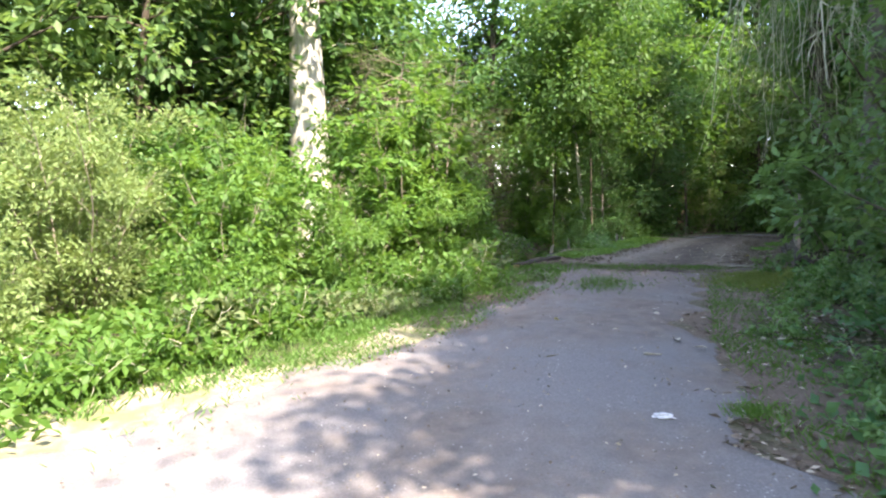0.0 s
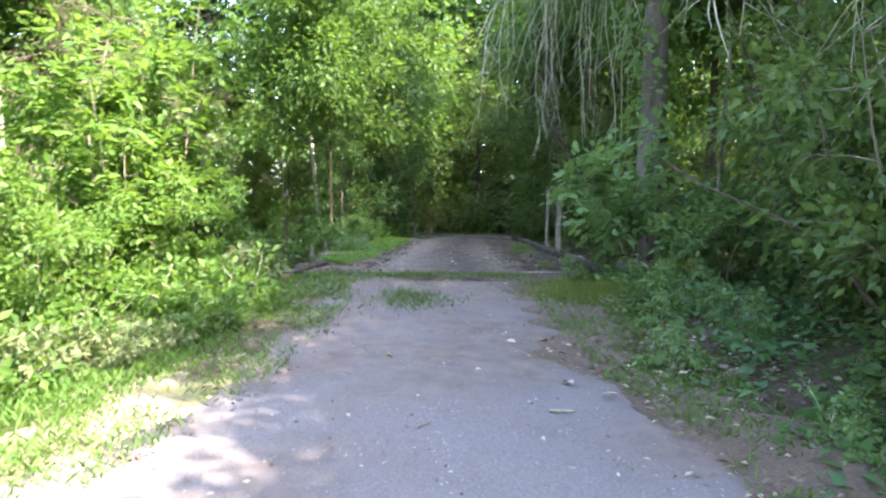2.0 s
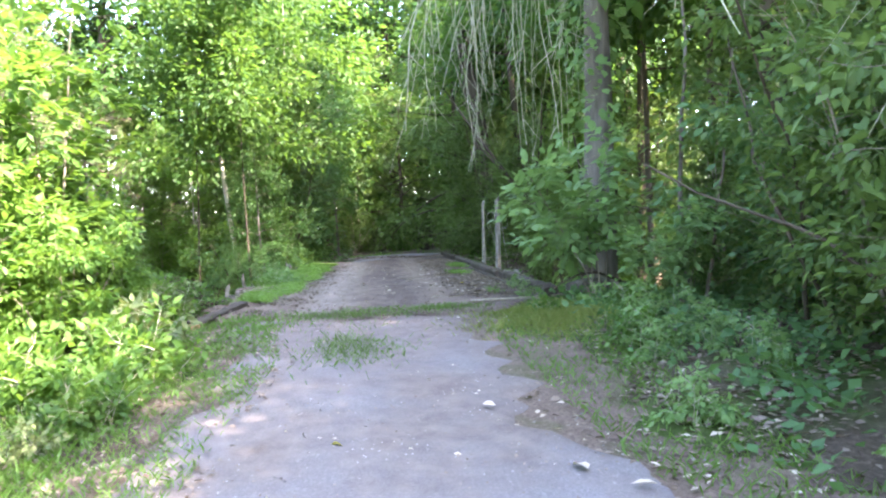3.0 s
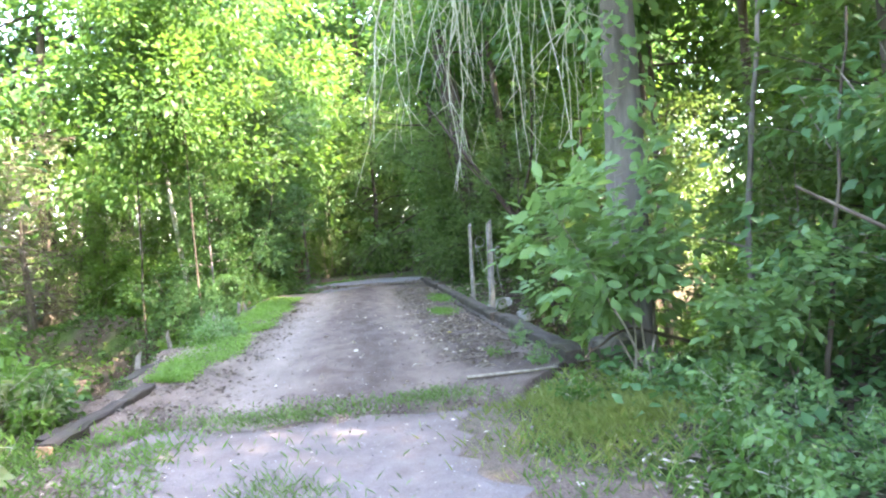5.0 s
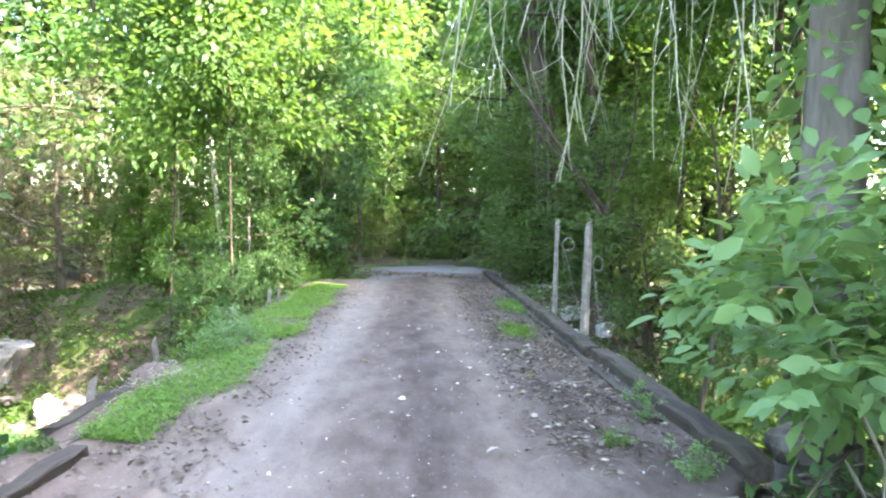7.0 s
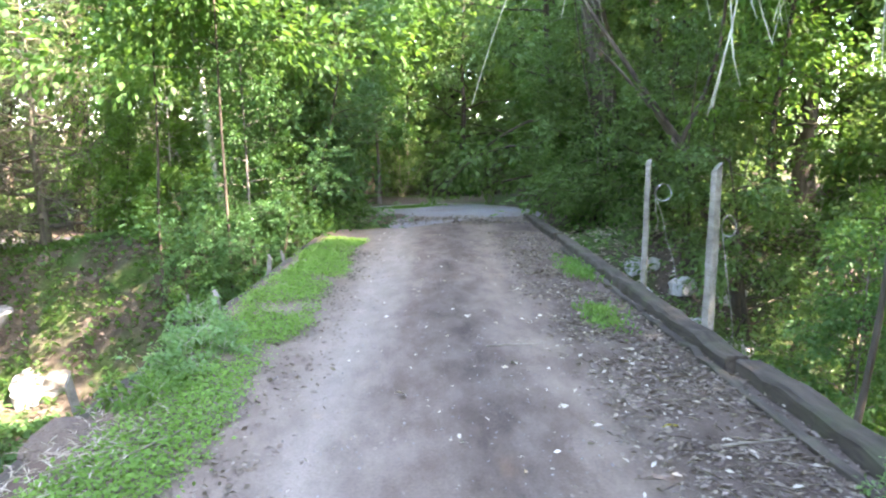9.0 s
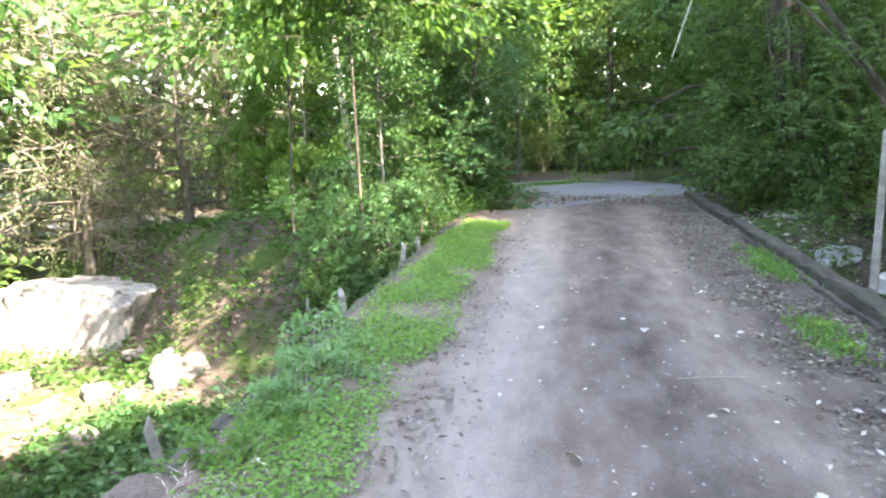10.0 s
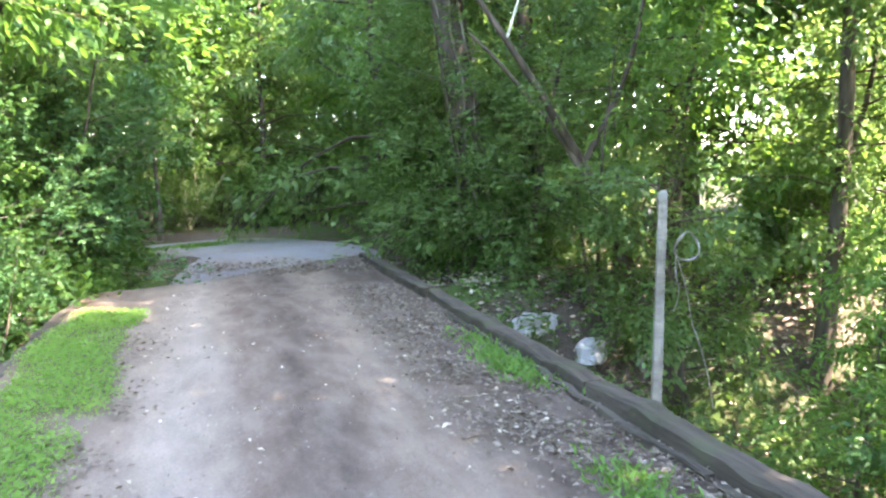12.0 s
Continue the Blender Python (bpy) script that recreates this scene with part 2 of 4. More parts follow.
def child(name, me, parent, label=""):
    ob = new(name, me)
    ob.parent = parent
    if label:
        tagged(ob, label)
    return ob


def part(name, bm, mat, parent, label=""):
    """Link a bmesh as one mesh object under a thing or a part."""
    me = bpy.data.meshes.new(name)
    bm.to_mesh(me)
    bm.free()
    me.materials.append(mat)
    return child(name, me, parent, label)


def unit(v):
    v = np.asarray(v, float)
    return v / np.maximum(np.linalg.norm(v, axis=-1, keepdims=True), 1e-9)


class Tubes:
    """Tapered tubes gathered into one mesh."""

    def __init__(self):
        self.v, self.f, self.n = [], [], 0

    def add(self, path, radii, sides=5):
        path, radii = np.asarray(path, float), np.asarray(radii, float)
        k = len(path)
        ahead = unit(np.gradient(path, axis=0))
        ref = np.where(np.abs(ahead[:, 2:3]) > 0.9, (1.0, 0, 0), (0, 0, 1.0))
        s = unit(np.cross(ahead, ref))
        u = np.cross(s, ahead)
        a = np.arange(sides) * 2 * math.pi / sides
        ring = path[:, None] + radii[:, None, None] * (np.cos(a)[None, :, None] * s[:, None] + np.sin(a)[None, :, None] * u[:, None])
        self.v.append(ring.reshape(-1, 3))
        i, j = np.meshgrid(np.arange(k - 1), np.arange(sides), indexing="ij")
        q = np.stack([i * sides + j, i * sides + (j + 1) % sides, (i + 1) * sides + (j + 1) % sides, (i + 1) * sides + j], -1).reshape(-1, 4)
        self.f.append(q + self.n)
        self.n += k * sides

    def mesh(self, name, mat):
        return raw_mesh(name, np.concatenate(self.v), np.concatenate(self.f), mat, True)


def wander(rng, start, way, length, n=6, bend=0.25, lift=0.0):
    """A crooked path of n points that leaves start towards way; lift bends it up (or down)."""
    p, d, out = np.array(start, float), unit(way), []
    step = length / (n - 1)
    for _ in range(n):
        out.append(p.copy())
        d = unit(d + rng.normal(0, bend, 3) * 0.6 + (0, 0, lift * step))
        p = p + d * step
    return np.array(out)


def leaf_mesh(name, rng, at, way, size, mat, width=0.5, fold=0.18, rich=False, up=(0, 0, 1.0)):
    """Leaves with a base, two folded halves and a tip, at the places at, pointing along way."""
    n = len(at)
    d = unit(way)
    side = unit(np.cross(d, unit(np.asarray(up) + rng.normal(0, 0.45, (n, 3)))))
    nor = np.cross(side, d)
    L = size * rng.uniform(0.65, 1.25, n)[:, None]
    W = L * width * 0.5
    if rich:
        mid = at + d * L * 0.5 - nor * L * 0.02
        tip = at + d * L - nor * L * rng.uniform(0.05, 0.25, (n, 1))
        cols = [at, mid, tip]
        for sgn in (1, -1):
            cols += [at + d * L * 0.27 + sgn * side * W * 0.85 + nor * fold * W, at + d * L * 0.62 + sgn * side * W + nor * fold * W * 0.6]
        v = np.stack(cols, 1).reshape(-1, 3)
        tri = np.array([(0, 3, 1), (3, 4, 1), (4, 2, 1), (0, 1, 5), (5, 1, 6), (6, 1, 2)])
        f = (np.arange(n)[:, None, None] * 7 + tri[None]).reshape(-1, 3)
    else:
        tip = at + d * L - nor * L * 0.12
        v = np.stack([at, at + d * L * 0.45 + side * W + nor * fold * W, tip, at + d * L * 0.45 - side * W + nor * fold * W], 1).reshape(-1, 3)
        f = (np.arange(n)[:, None, None] * 4 + np.array([(0, 1, 2), (0, 2, 3)])[None]).reshape(-1, 3)
    return raw_mesh(name, v, f, mat)


def grow(seed, height, radius, stems=1, lean=0.1, splay=0.0, crown_from=0.25, limbs=14, reach=1.8, twigs=6, leaves=6000, size=0.1,
         scatter=0.16, droop=-0.15, leaf_mat=None, bark=None, width=0.5, trunk_sides=8, wobble=0.12, limb_up=0.35, top=0.45, rich=False, hang=0.5, aim=None, rise=0.12, compound=0, bare=3):
    """The meshes of a woody plant: stem, branches and leaves (crown)."""
    rng = np.random.default_rng(seed)
    woody, ends = [], []
    for s in range(stems):
        wood = Tubes()
        az = rng.uniform(0, 6.283) if aim is None else aim + rng.normal(0, 0.5)
        way = (math.cos(az) * (splay + lean), math.sin(az) * (splay + lean), 1.0)
        hs = height * (1.0 if stems == 1 else rng.uniform(0.6, 1.0))
        base = (rng.normal(0, 0.06) * (stems > 1), rng.normal(0, 0.06) * (stems > 1), -0.15)
        path = wander(rng, base, way, hs, 12, wobble, rise)
        rad = radius * (1 - 0.88 * np.linspace(0, 1, 12) ** 0.9)
        rad[0] *= 1.35
        wood.add(path, rad, trunk_sides)
        k = max(2, limbs // stems)
        for i in range(k):
            t = crown_from + (0.98 - crown_from) * (i + rng.uniform(0, 0.9)) / k
            x = t * 11
            a, b = path[int(x)], path[min(int(x) + 1, 11)]
            p = a + (b - a) * (x - int(x))
            az = i * 2.4 + s * 1.3 + rng.normal(0, 0.4)
            ln = reach * (1 - (1 - top) * t) * rng.uniform(0.55, 1.2)
            lp = wander(rng, p, (math.cos(az), math.sin(az), limb_up + rng.normal(0, 0.2)), ln, 6, 0.22, droop)
            r0 = max(0.004, min(radius * 0.32, 0.022 * ln) * (1 - 0.5 * t))
            wood.add(lp, r0 * (1 - 0.8 * np.linspace(0, 1, 6)), 4)
            for j in range(twigs):
                x = rng.uniform(1.2, 4.9)
                q = lp[int(x)] + (lp[int(x) + 1] - lp[int(x)]) * (x - int(x))
                tw = unit(lp[-1] - lp[0]) + rng.normal(0, 0.65, 3) + (0, 0, 0.1)
                tp = wander(rng, q, tw, ln * rng.uniform(0.25, 0.5), 4, 0.25, droop)
                if j < bare:
                    wood.add(tp, r0 * 0.35 * np.array([1, 0.8, 0.55, 0.25]), 3)
                ends.append(tp)
            ends.append(lp[2:])
        woody.append(wood.mesh("stem", bark))
    pick = rng.integers(0, len(ends), leaves)
    x = rng.uniform(0.15, 1.0, leaves)
    at, way = np.empty((leaves, 3)), np.empty((leaves, 3))
    for e in range(len(ends)):
        sel = np.nonzero(pick == e)[0]
        tp = ends[e]
        u = x[sel] * (len(tp) - 1.001)
        i = u.astype(int)
        at[sel] = tp[i] + (tp[i + 1] - tp[i]) * (u - i)[:, None]
        way[sel] = unit(tp[-1] - tp[0])
    off = rng.normal(0, scatter, (leaves, 3)) * (1, 1, 0.7)
    way = unit(way + unit(off) * 0.9 + rng.normal(0, 0.5, (leaves, 3)) - (0, 0, hang))
    at = at + off
    if compound:
        # each leaf is a stalk with leaflets in pairs and one at its end
        d = unit(way + (0, 0, 0.35))
        side = unit(np.cross(d, (0, 0, 1.0) + rng.normal(0, 0.2, d.shape)))
        span = size * 2.1 * rng.uniform(0.7, 1.2, (leaves, 1))
        spots, ways = [at + d * span], [d]
        for j in range(compound // 2):
            along = 0.35 + 0.6 * j / max(1, compound // 2)
            for sgn in (1, -1):
                spots.append(at + d * span * along)
                ways.append(unit(d * 0.55 + sgn * side - (0, 0, 0.25)))
        at, way = np.concatenate(spots), np.concatenate(ways)
    return woody, leaf_mesh("leaves", rng, at, way, size, leaf_mat, width, rich=rich)


def plant(name, kit, label, category, group, at, turn=0.0, size=1.0, tall=1.0, stem="trunk", tilt=(0, 0)):
    """One plant from a kit (its woody stems and its leaves), standing at a place."""
    ob = new(name)
    ob.empty_display_size = 0.2
    for me in kit[0]:
        child(stem, me, ob)
    child("crown", kit[1], ob)
    ob.matrix_world = pose(at[0], at[1], at[2], tilt[0], tilt[1], turn) @ Matrix.Diagonal((size, size, size * tall, 1))
    return tagged(ob, label, category, group)


def smooth(a, b, x):
    t = np.clip((np.asarray(x, float) - a) / (b - a), 0, 1)
    return t * t * (3 - 2 * t)


# ---- the lie of the land ----
def road_z(y):
    return np.interp(y, (-30, 0, 2, 3, 4.4, 5.9, 7, 8, 10, 11.5, 24, 40), (0, 0, 0.02, 0.09, 0.25, 0.36, 0.45, 0.54, 0.65, 0.70, 0.69, 0.66))


def road_left(y):
    return np.interp(y, (-30, 0, 3, 4.3, 5.1, 6.5, 8.7, 11, 12), (-4.4, -4.2, -4.0, -3.4, -3.25, -2.95, -2.8, -3.2, -3.3))


def road_right(y):
    return np.interp(y, (-30, 0, 4, 4.8, 5.8, 6.7, 8.8, 10.4, 11.4, 12), (1.6, 1.3, 0.35, -0.1, -0.2, -0.45, -0.65, -0.7, -0.2, 0.3))


FAR_ROAD = np.array([(-1.2, 25.4, 0.5), (-1.0, 27.2, 0.62), (-0.6, 29.0, 0.665), (-1.6, 31.1, 0.6), (-4.5, 31.0, 0.42), (-8.0, 30.4, 0.1), (-12.5, 30.4, -0.35), (-40.0, 33.0, -1.0)])


def to_far_road(x, y):
    """Distance to the far lane's middle line, and its height there."""
    best, height = np.full(np.shape(x), 1e9), np.zeros(np.shape(x))
    for a, b in zip(FAR_ROAD[:-1], FAR_ROAD[1:]):
        d = b[:2] - a[:2]
        t = np.clip(((x - a[0]) * d[0] + (y - a[1]) * d[1]) / (d @ d), 0, 1)
        r = np.hypot(x - a[0] - t * d[0], y - a[1] - t * d[1])
        height = np.where(r < best, a[2] + t * (b[2] - a[2]), height)
        best = np.minimum(best, r)
    return best, height


def waves(x, y):
    return (np.sin(x * 1.3 + 0.7 * y) + np.sin(1.9 * y - 0.8 * x + 2) + np.sin(0.55 * x - 1.1 * y + 4)) * 0.05 + (np.sin(4.1 * x + 3.3 * y) + np.sin(3.7 * y - 4.6 * x)) * 0.018


def land(x, y):
    """Height of the ground at a place of the plan."""
    x, y = np.asarray(x, float), np.asarray(y, float)
    z = road_z(y)
    out = np.maximum(road_left(y) - x, x - road_right(y))
    z = z - 0.03 + smooth(0.1, 1.2, out) * waves(x, y)
    z = z - 0.15 * smooth(10.5, 10.95, y) * smooth(0.35, 0.05, out) * (y < 26)
    z = z - 0.10 * np.clip(-x - 4.2, 0, 9) * (y < 60) + 0.05 * np.clip(x - 1.2, 0, 12)
    # the creek's ravine, which passes under the bridge and bends away
    yc = 18.0 + 0.52 * np.clip(-3.6 - x, 0, 30) - 0.25 * np.clip(x - 0.6, 0, 30)
    half = 6.0 - 0.5 * smooth(3.6, 8, -x)
    cut = smooth(half, half * 0.42, np.abs(y - yc))
    bed = -2.35 + 0.5 * waves(x * 1.7, y * 1.7)
    z = z + (bed - z) * cut
    d, h = to_far_road(x, y)
    z = z + (h - 0.04 - z) * smooth(3.4, 1.9, d) * (y > 24)
    far = smooth(40, 130, np.hypot(x, y - 15))
    return z * (1 - far) + far * (2.0 + 3.0 * np.sin(x * 0.02) * np.sin(y * 0.017))


def sheet(name, xs, ys, z_of, mat, smooth_shade=True):
    X, Y = np.meshgrid(xs, ys)
    Z = z_of(X, Y)
    nx, ny = len(xs), len(ys)
    i, j = np.meshgrid(np.arange(ny - 1), np.arange(nx - 1), indexing="ij")
    f = np.stack([i * nx + j, i * nx + j + 1, (i + 1) * nx + j + 1, (i + 1) * nx + j], -1).reshape(-1, 4)
    return raw_mesh(name, np.stack([X, Y, Z], -1).reshape(-1, 3), f, mat, smooth_shade)


far_steps = np.array([300, 220, 160, 120, 90, 70, 55, 45, 36, 30, 25, 21])
xs = np.concatenate([-far_steps, np.arange(-18, 12.01, 0.25), far_steps - 8])
ys = np.concatenate([-far_steps + 8, np.arange(-12, 42.01, 0.22), far_steps + 24])
tagged(new("ground", sheet("ground", xs, ys, land, SOIL)), "dark woodland soil with moss and leaf crumbs", "ground", kind="structure")


def strip(name, ys, left, right, z_of, mat, n=14, ragged=0.16, seed=1):
    """A lane of a given edge on both sides; its rims are ragged and sink into the ground."""
    rng = np.random.default_rng(seed)
    k = len(ys)
    jl, jr = [np.convolve(rng.normal(0, ragged, k + 4), np.ones(5) / 2.2, "valid") for _ in range(2)]
    jl, jr = jl + rng.normal(0, 0.045, k), jr + rng.normal(0, 0.045, k)
    u = np.linspace(0, 1, n)
    L, R = left(ys) + jl, right(ys) + jr
    X = L[:, None] + (R - L)[:, None] * u
    Y = np.repeat(ys[:, None], n, 1)
    rim = np.minimum(u, 1 - u)[None] * (R - L)[:, None]
    Z = z_of(X, Y) - 0.06 * smooth(0.22, 0.0, rim) + 0.012 * np.sin(X * 3.1 + Y) + rng.normal(0, 0.004, X.shape)
    i, j = np.meshgrid(np.arange(k - 1), np.arange(n - 1), indexing="ij")
    f = np.stack([i * n + j, i * n + j + 1, (i + 1) * n + j + 1, (i + 1) * n + j], -1).reshape(-1, 4)
    return new(name, raw_mesh(name, np.stack([X, Y, Z], -1).reshape(-1, 3), f, mat, True))


tagged(strip("verge", np.arange(-14, 9.01, 0.2), lambda y: road_left(y) - np.interp(y, (0, 4, 7, 9), (1.2, 0.9, 0.5, 0.1)), lambda y: road_left(y) + 0.5,
             lambda x, y: road_z(y) - 0.012, SAND, 10, 0.12, 3), "pale dry sandy verge along the lane", "verge", kind="structure")
tagged(strip("verge_right", np.arange(-6, 11.0, 0.15), lambda y: road_right(y) - 0.5, lambda y: road_right(y) + np.interp(y, (0, 5, 9, 12), (0.9, 0.8, 0.5, 0.3)),
             lambda x, y: road_z(y) - 0.006, EARTH, 14, 0.14, 4), "bare brown earth at the lane's shaded edge", "verge", kind="structure")
tagged(strip("verge_left", np.arange(6.5, 11.0, 0.15), lambda y: road_left(y) - 0.45, lambda y: road_left(y) + 0.5,
             lambda x, y: road_z(y) - 0.004, EARTH, 12, 0.12, 6), "bare brown earth between lane and weeds", "verge", kind="structure")
tagged(strip("road", np.arange(-14, 11.1, 0.15), road_left, road_right, lambda x, y: road_z(y) + 0.02 - 0.1 * smooth(10.5, 11.0, y + 0.1 * np.sin(x * 5)), LANE, 30, 0.12, 2),
       "grey packed gravel lane with scattered small stones", "road", kind="structure")


def far_lane():
    pts = []
    for a, b in zip(FAR_ROAD[:-1], FAR_ROAD[1:]):
        for t in np.linspace(0, 1, 12, endpoint=False):
            pts.append(a + (b - a) * t)
    p = np.array(pts)
    for _ in range(6):
        p[1:-1] = (p[:-2] + 2 * p[1:-1] + p[2:]) / 4
    d = unit(np.gradient(p, axis=0) * (1, 1, 0))
    s = np.stack([d[:, 1], -d[:, 0], 0 * d[:, 0]], 1)
    u = np.linspace(-1.75, 1.75, 9)
    v = p[:, None] + s[:, None] * u[None, :, None] + np.array((0, 0, 0.05)) * (1 - 2.2 * (np.abs(u) > 1.7))[None, :, None]
    k, n = len(p), len(u)
    i, j = np.meshgrid(np.arange(k - 1), np.arange(n - 1), indexing="ij")
    f = np.stack([i * n + j, i * n + j + 1, (i + 1) * n + j + 1, (i + 1) * n + j], -1).reshape(-1, 4)
    return new("road_far", raw_mesh("road_far", v.reshape(-1, 3), f, TRACK, True))


tagged(far_lane(), "pale gravel lane bending away past the bridge", "road", kind="structure")


# ---- the bridge ----
def board(length, wide, high, seed, splits=10, worn=0.012):
    """A worn squared timber along y, starting at the origin: chamfered edges, ends and faces out of true."""
    rng = np.random.default_rng(seed)
    bm = bmesh.new()
    c = min(wide, high) * 0.14
    w, h = wide / 2, high
    prof = [(-w + c, 0), (w - c, 0), (w, c), (w, h - c), (w - c, h), (-w + c, h), (-w, h - c), (-w, c)]
    rings = []
    for i in range(splits + 1):
        y = length * i / splits
        dx, dz = rng.normal(0, worn, 2) * 0.6
        rings.append([bm.verts.new((x + dx + rng.normal(0, worn * 0.4), y + (rng.normal(0, 0.012) if i in (0, splits) else 0), z + dz * (z > h / 2) + rng.normal(0, worn * 0.4))) for x, z in prof])
    for a, b in zip(rings[:-1], rings[1:]):
        for k in range(8):
            bm.faces.new((a[k], a[(k + 1) % 8], b[(k + 1) % 8], b[k]))
    bm.faces.new(rings[0][::-1])
    bm.faces.new(rings[-1])
    bmesh.ops.recalc_face_normals(bm, faces=bm.faces)
    return bm


def timber(name, label, category, group, at, turn, length, wide, high, mat, seed, tilt=0.0, roll=0.0, worn=0.014):
    bm = board(length, wide, high, seed, max(10, int(length * 5)), worn)
    me = bpy.data.meshes.new(name)
    bm.to_mesh(me)
    bm.free()
    me.materials.append(mat)
    ob = new(name, me)
    ob.matrix_world = pose(*at, tilt, roll, turn)
    return tagged(ob, label, category, group)


def deck():
    X, Y = np.linspace(0, 1, 36), np.arange(10.45, 25.01, 0.14)
    rng = np.random.default_rng(5)
    gx, gy = np.meshgrid(X, Y)
    right = np.interp(gy, (10.4, 12.0), (-0.75, 0.62))
    left = np.interp(gy, (10.4, 11.6), (-3.15, -3.62))
    gy = 10.45 + (gy - 10.45) * (13.65 + 3.9 * gx) / 14.55
    gx = left + (right - left) * gx
    front = gy + 0.22 * np.sin(gx * 3.1) + 0.13 * np.sin(gx * 7.3 + 1)
    z = 0.70 - 0.14 * smooth(11.0, 10.5, front) + 0.012 * np.sin(gx * 2.4 + 0.6 * gy) + rng.normal(0, 0.004, gx.shape) - 0.025 * (np.exp(-((gx + 2.35) / 0.3) ** 2) + np.exp(-((gx + 0.85) / 0.3) ** 2)) + 0.05 * smooth(-2.9, -3.5, gx)
    nx, ny = len(X), len(Y)
    top = np.stack([gx, gy, z], -1).reshape(-1, 3)
    low = top * (1, 1, 0) + (0, 0, 0.34)
    i, j = np.meshgrid(np.arange(ny - 1), np.arange(nx - 1), indexing="ij")
    a = np.stack([i * nx + j, i * nx + j + 1, (i + 1) * nx + j + 1, (i + 1) * nx + j], -1).reshape(-1, 4)
    rim = np.concatenate([np.arange(nx), np.arange(1, ny) * nx + nx - 1, (ny - 1) * nx + np.arange(nx - 2, -1, -1), np.arange(ny - 2, 0, -1) * nx])
    nxt = np.roll(rim, -1)
    n = nx * ny
    sides = np.stack([rim, rim + n, nxt + n, nxt], -1)
    return raw_mesh("deck", np.concatenate([top, low]), np.concatenate([a, a[:, ::-1] + n, sides]), DECK, False)


bridge = new("bridge")
tagged(bridge, "old narrow bridge with an earth-covered deck on timber beams", "bridge", kind="structure")
child("deck", deck(), bridge, "trodden brown earth with pale wheel tracks")
for k, bx in enumerate((-3.3, -2.3, -1.3, -0.3, 0.4)):
    b = part("beam", board(13.4, 0.26, 0.4, 40 + k), TIMBER, bridge)
    b.location = (bx, 11.5, -0.065)
for k, by in enumerate((11.2, 24.6)):
    b = part("abutment", board(5.0, 0.7, 2.9, 50 + k, 8, 0.03), CONCRETE, bridge, "rough concrete abutment wall")
    b.matrix_world = pose(-4.0 + 5.0, by, -2.55, 0, 0, 90)

RIGHT_KERB = "heavy weathered timber kerb lying along the bridge edge"
for k, (y0, ln, dx) in enumerate(((11.9, 3.55, 0.05), (15.5, 3.2, 0.0), (18.75, 3.9, 0.0), (22.7, 4.2, -0.02))):
    timber("timber_kerb", RIGHT_KERB, "timber kerb", "bridge kerbs", (0.37 + dx, y0, 0.69), -0.4 + 0.4 * (k % 2), ln, 0.175, 0.125 + 0.01 * (k % 2), TIMBER, 60 + k, worn=0.013)
for k, (y0, ln) in enumerate(((13.0, 4.2), (17.3, 4.4))):
    timber("ledger_plank", "thin dark plank laid flat inside the timber kerb", "plank", "bridge kerbs", (0.235, y0, 0.69), 0.2, ln, 0.06, 0.05, TIMBER, 66 + k)
lk = timber("timber_kerb", "loose weathered timber kerb with a raw orange end", "timber kerb", "bridge kerbs", (-3.42, 10.35, 0.655), -4.0, 1.85, 0.12, 0.1, TIMBER, 70, 1.0)
part("end_face", board(0.02, 0.1, 0.08, 71, 1, 0.002), TIMBER_RAW, lk, "raw orange broken end grain").location = (0, -0.035, 0.008)
timber("plank", "narrow grey plank beside the timber kerb", "plank", "bridge kerbs", (-3.55, 10.6, 0.63), -3.4, 2.5, 0.1, 0.1, TIMBER, 72)
for k, (y0, ln) in enumerate(((12.6, 2.4), (15.1, 3.3), (18.5, 3.1), (21.7, 2.4))):
    timber("timber_kerb", "sunken earth-stained timber edging under weeds", "timber kerb", "bridge kerbs", (-3.66, y0, 0.63), 0.6 - 0.4 * k, ln, 0.13, 0.11, TIMBER, 73 + k)


def fence_post(at, high, thick, lean, turn, seed, label):
    """A split, weathered post: uneven eight-sided shaft with a slanted top."""
    rng = np.random.default_rng(seed)
    bm = bmesh.new()
    rings = []
    for i in range(9):
        t = i / 8
        r = thick / 2 * (1.12 - 0.22 * t)
        ring = []
        for k in range(8):
            a = k * math.pi / 4 + 0.3
            rr = r * (1 + rng.normal(0, 0.05)) * (1.12 if k % 2 else 0.92)
            ring.append(bm.verts.new((math.cos(a) * rr, math.sin(a) * rr * 0.85, -0.5 + (high + 0.5) * t + (0.04 * math.cos(a) if i == 8 else 0))))
        rings.append(ring)
    for a, b in zip(rings[:-1], rings[1:]):
        for k in range(8):
            bm.faces.new((a[k], a[(k + 1) % 8], b[(k + 1) % 8], b[k]))
    bm.faces.new(rings[-1])
    bm.faces.new(rings[0][::-1])
    me = bpy.data.meshes.new("fence_post")
    bm.to_mesh(me)
    bm.free()
    me.materials.append(TIMBER_GREY)
    ob = new("fence_post", me)
    ob.matrix_world = pose(*at, lean[0], lean[1], turn)
    return tagged(ob, label, "fence post", "bridge posts")


post_near = fence_post((0.48, 16.36, 0.72), 1.36, 0.085, (0, 0.8), 10, 80, "weathered pale grey wooden post beside the bridge kerb")
post_far = fence_post((0.47, 18.15, 0.72), 1.36, 0.078, (0, 1.2), 50, 81, "thin weathered wooden post with a coil of wire")


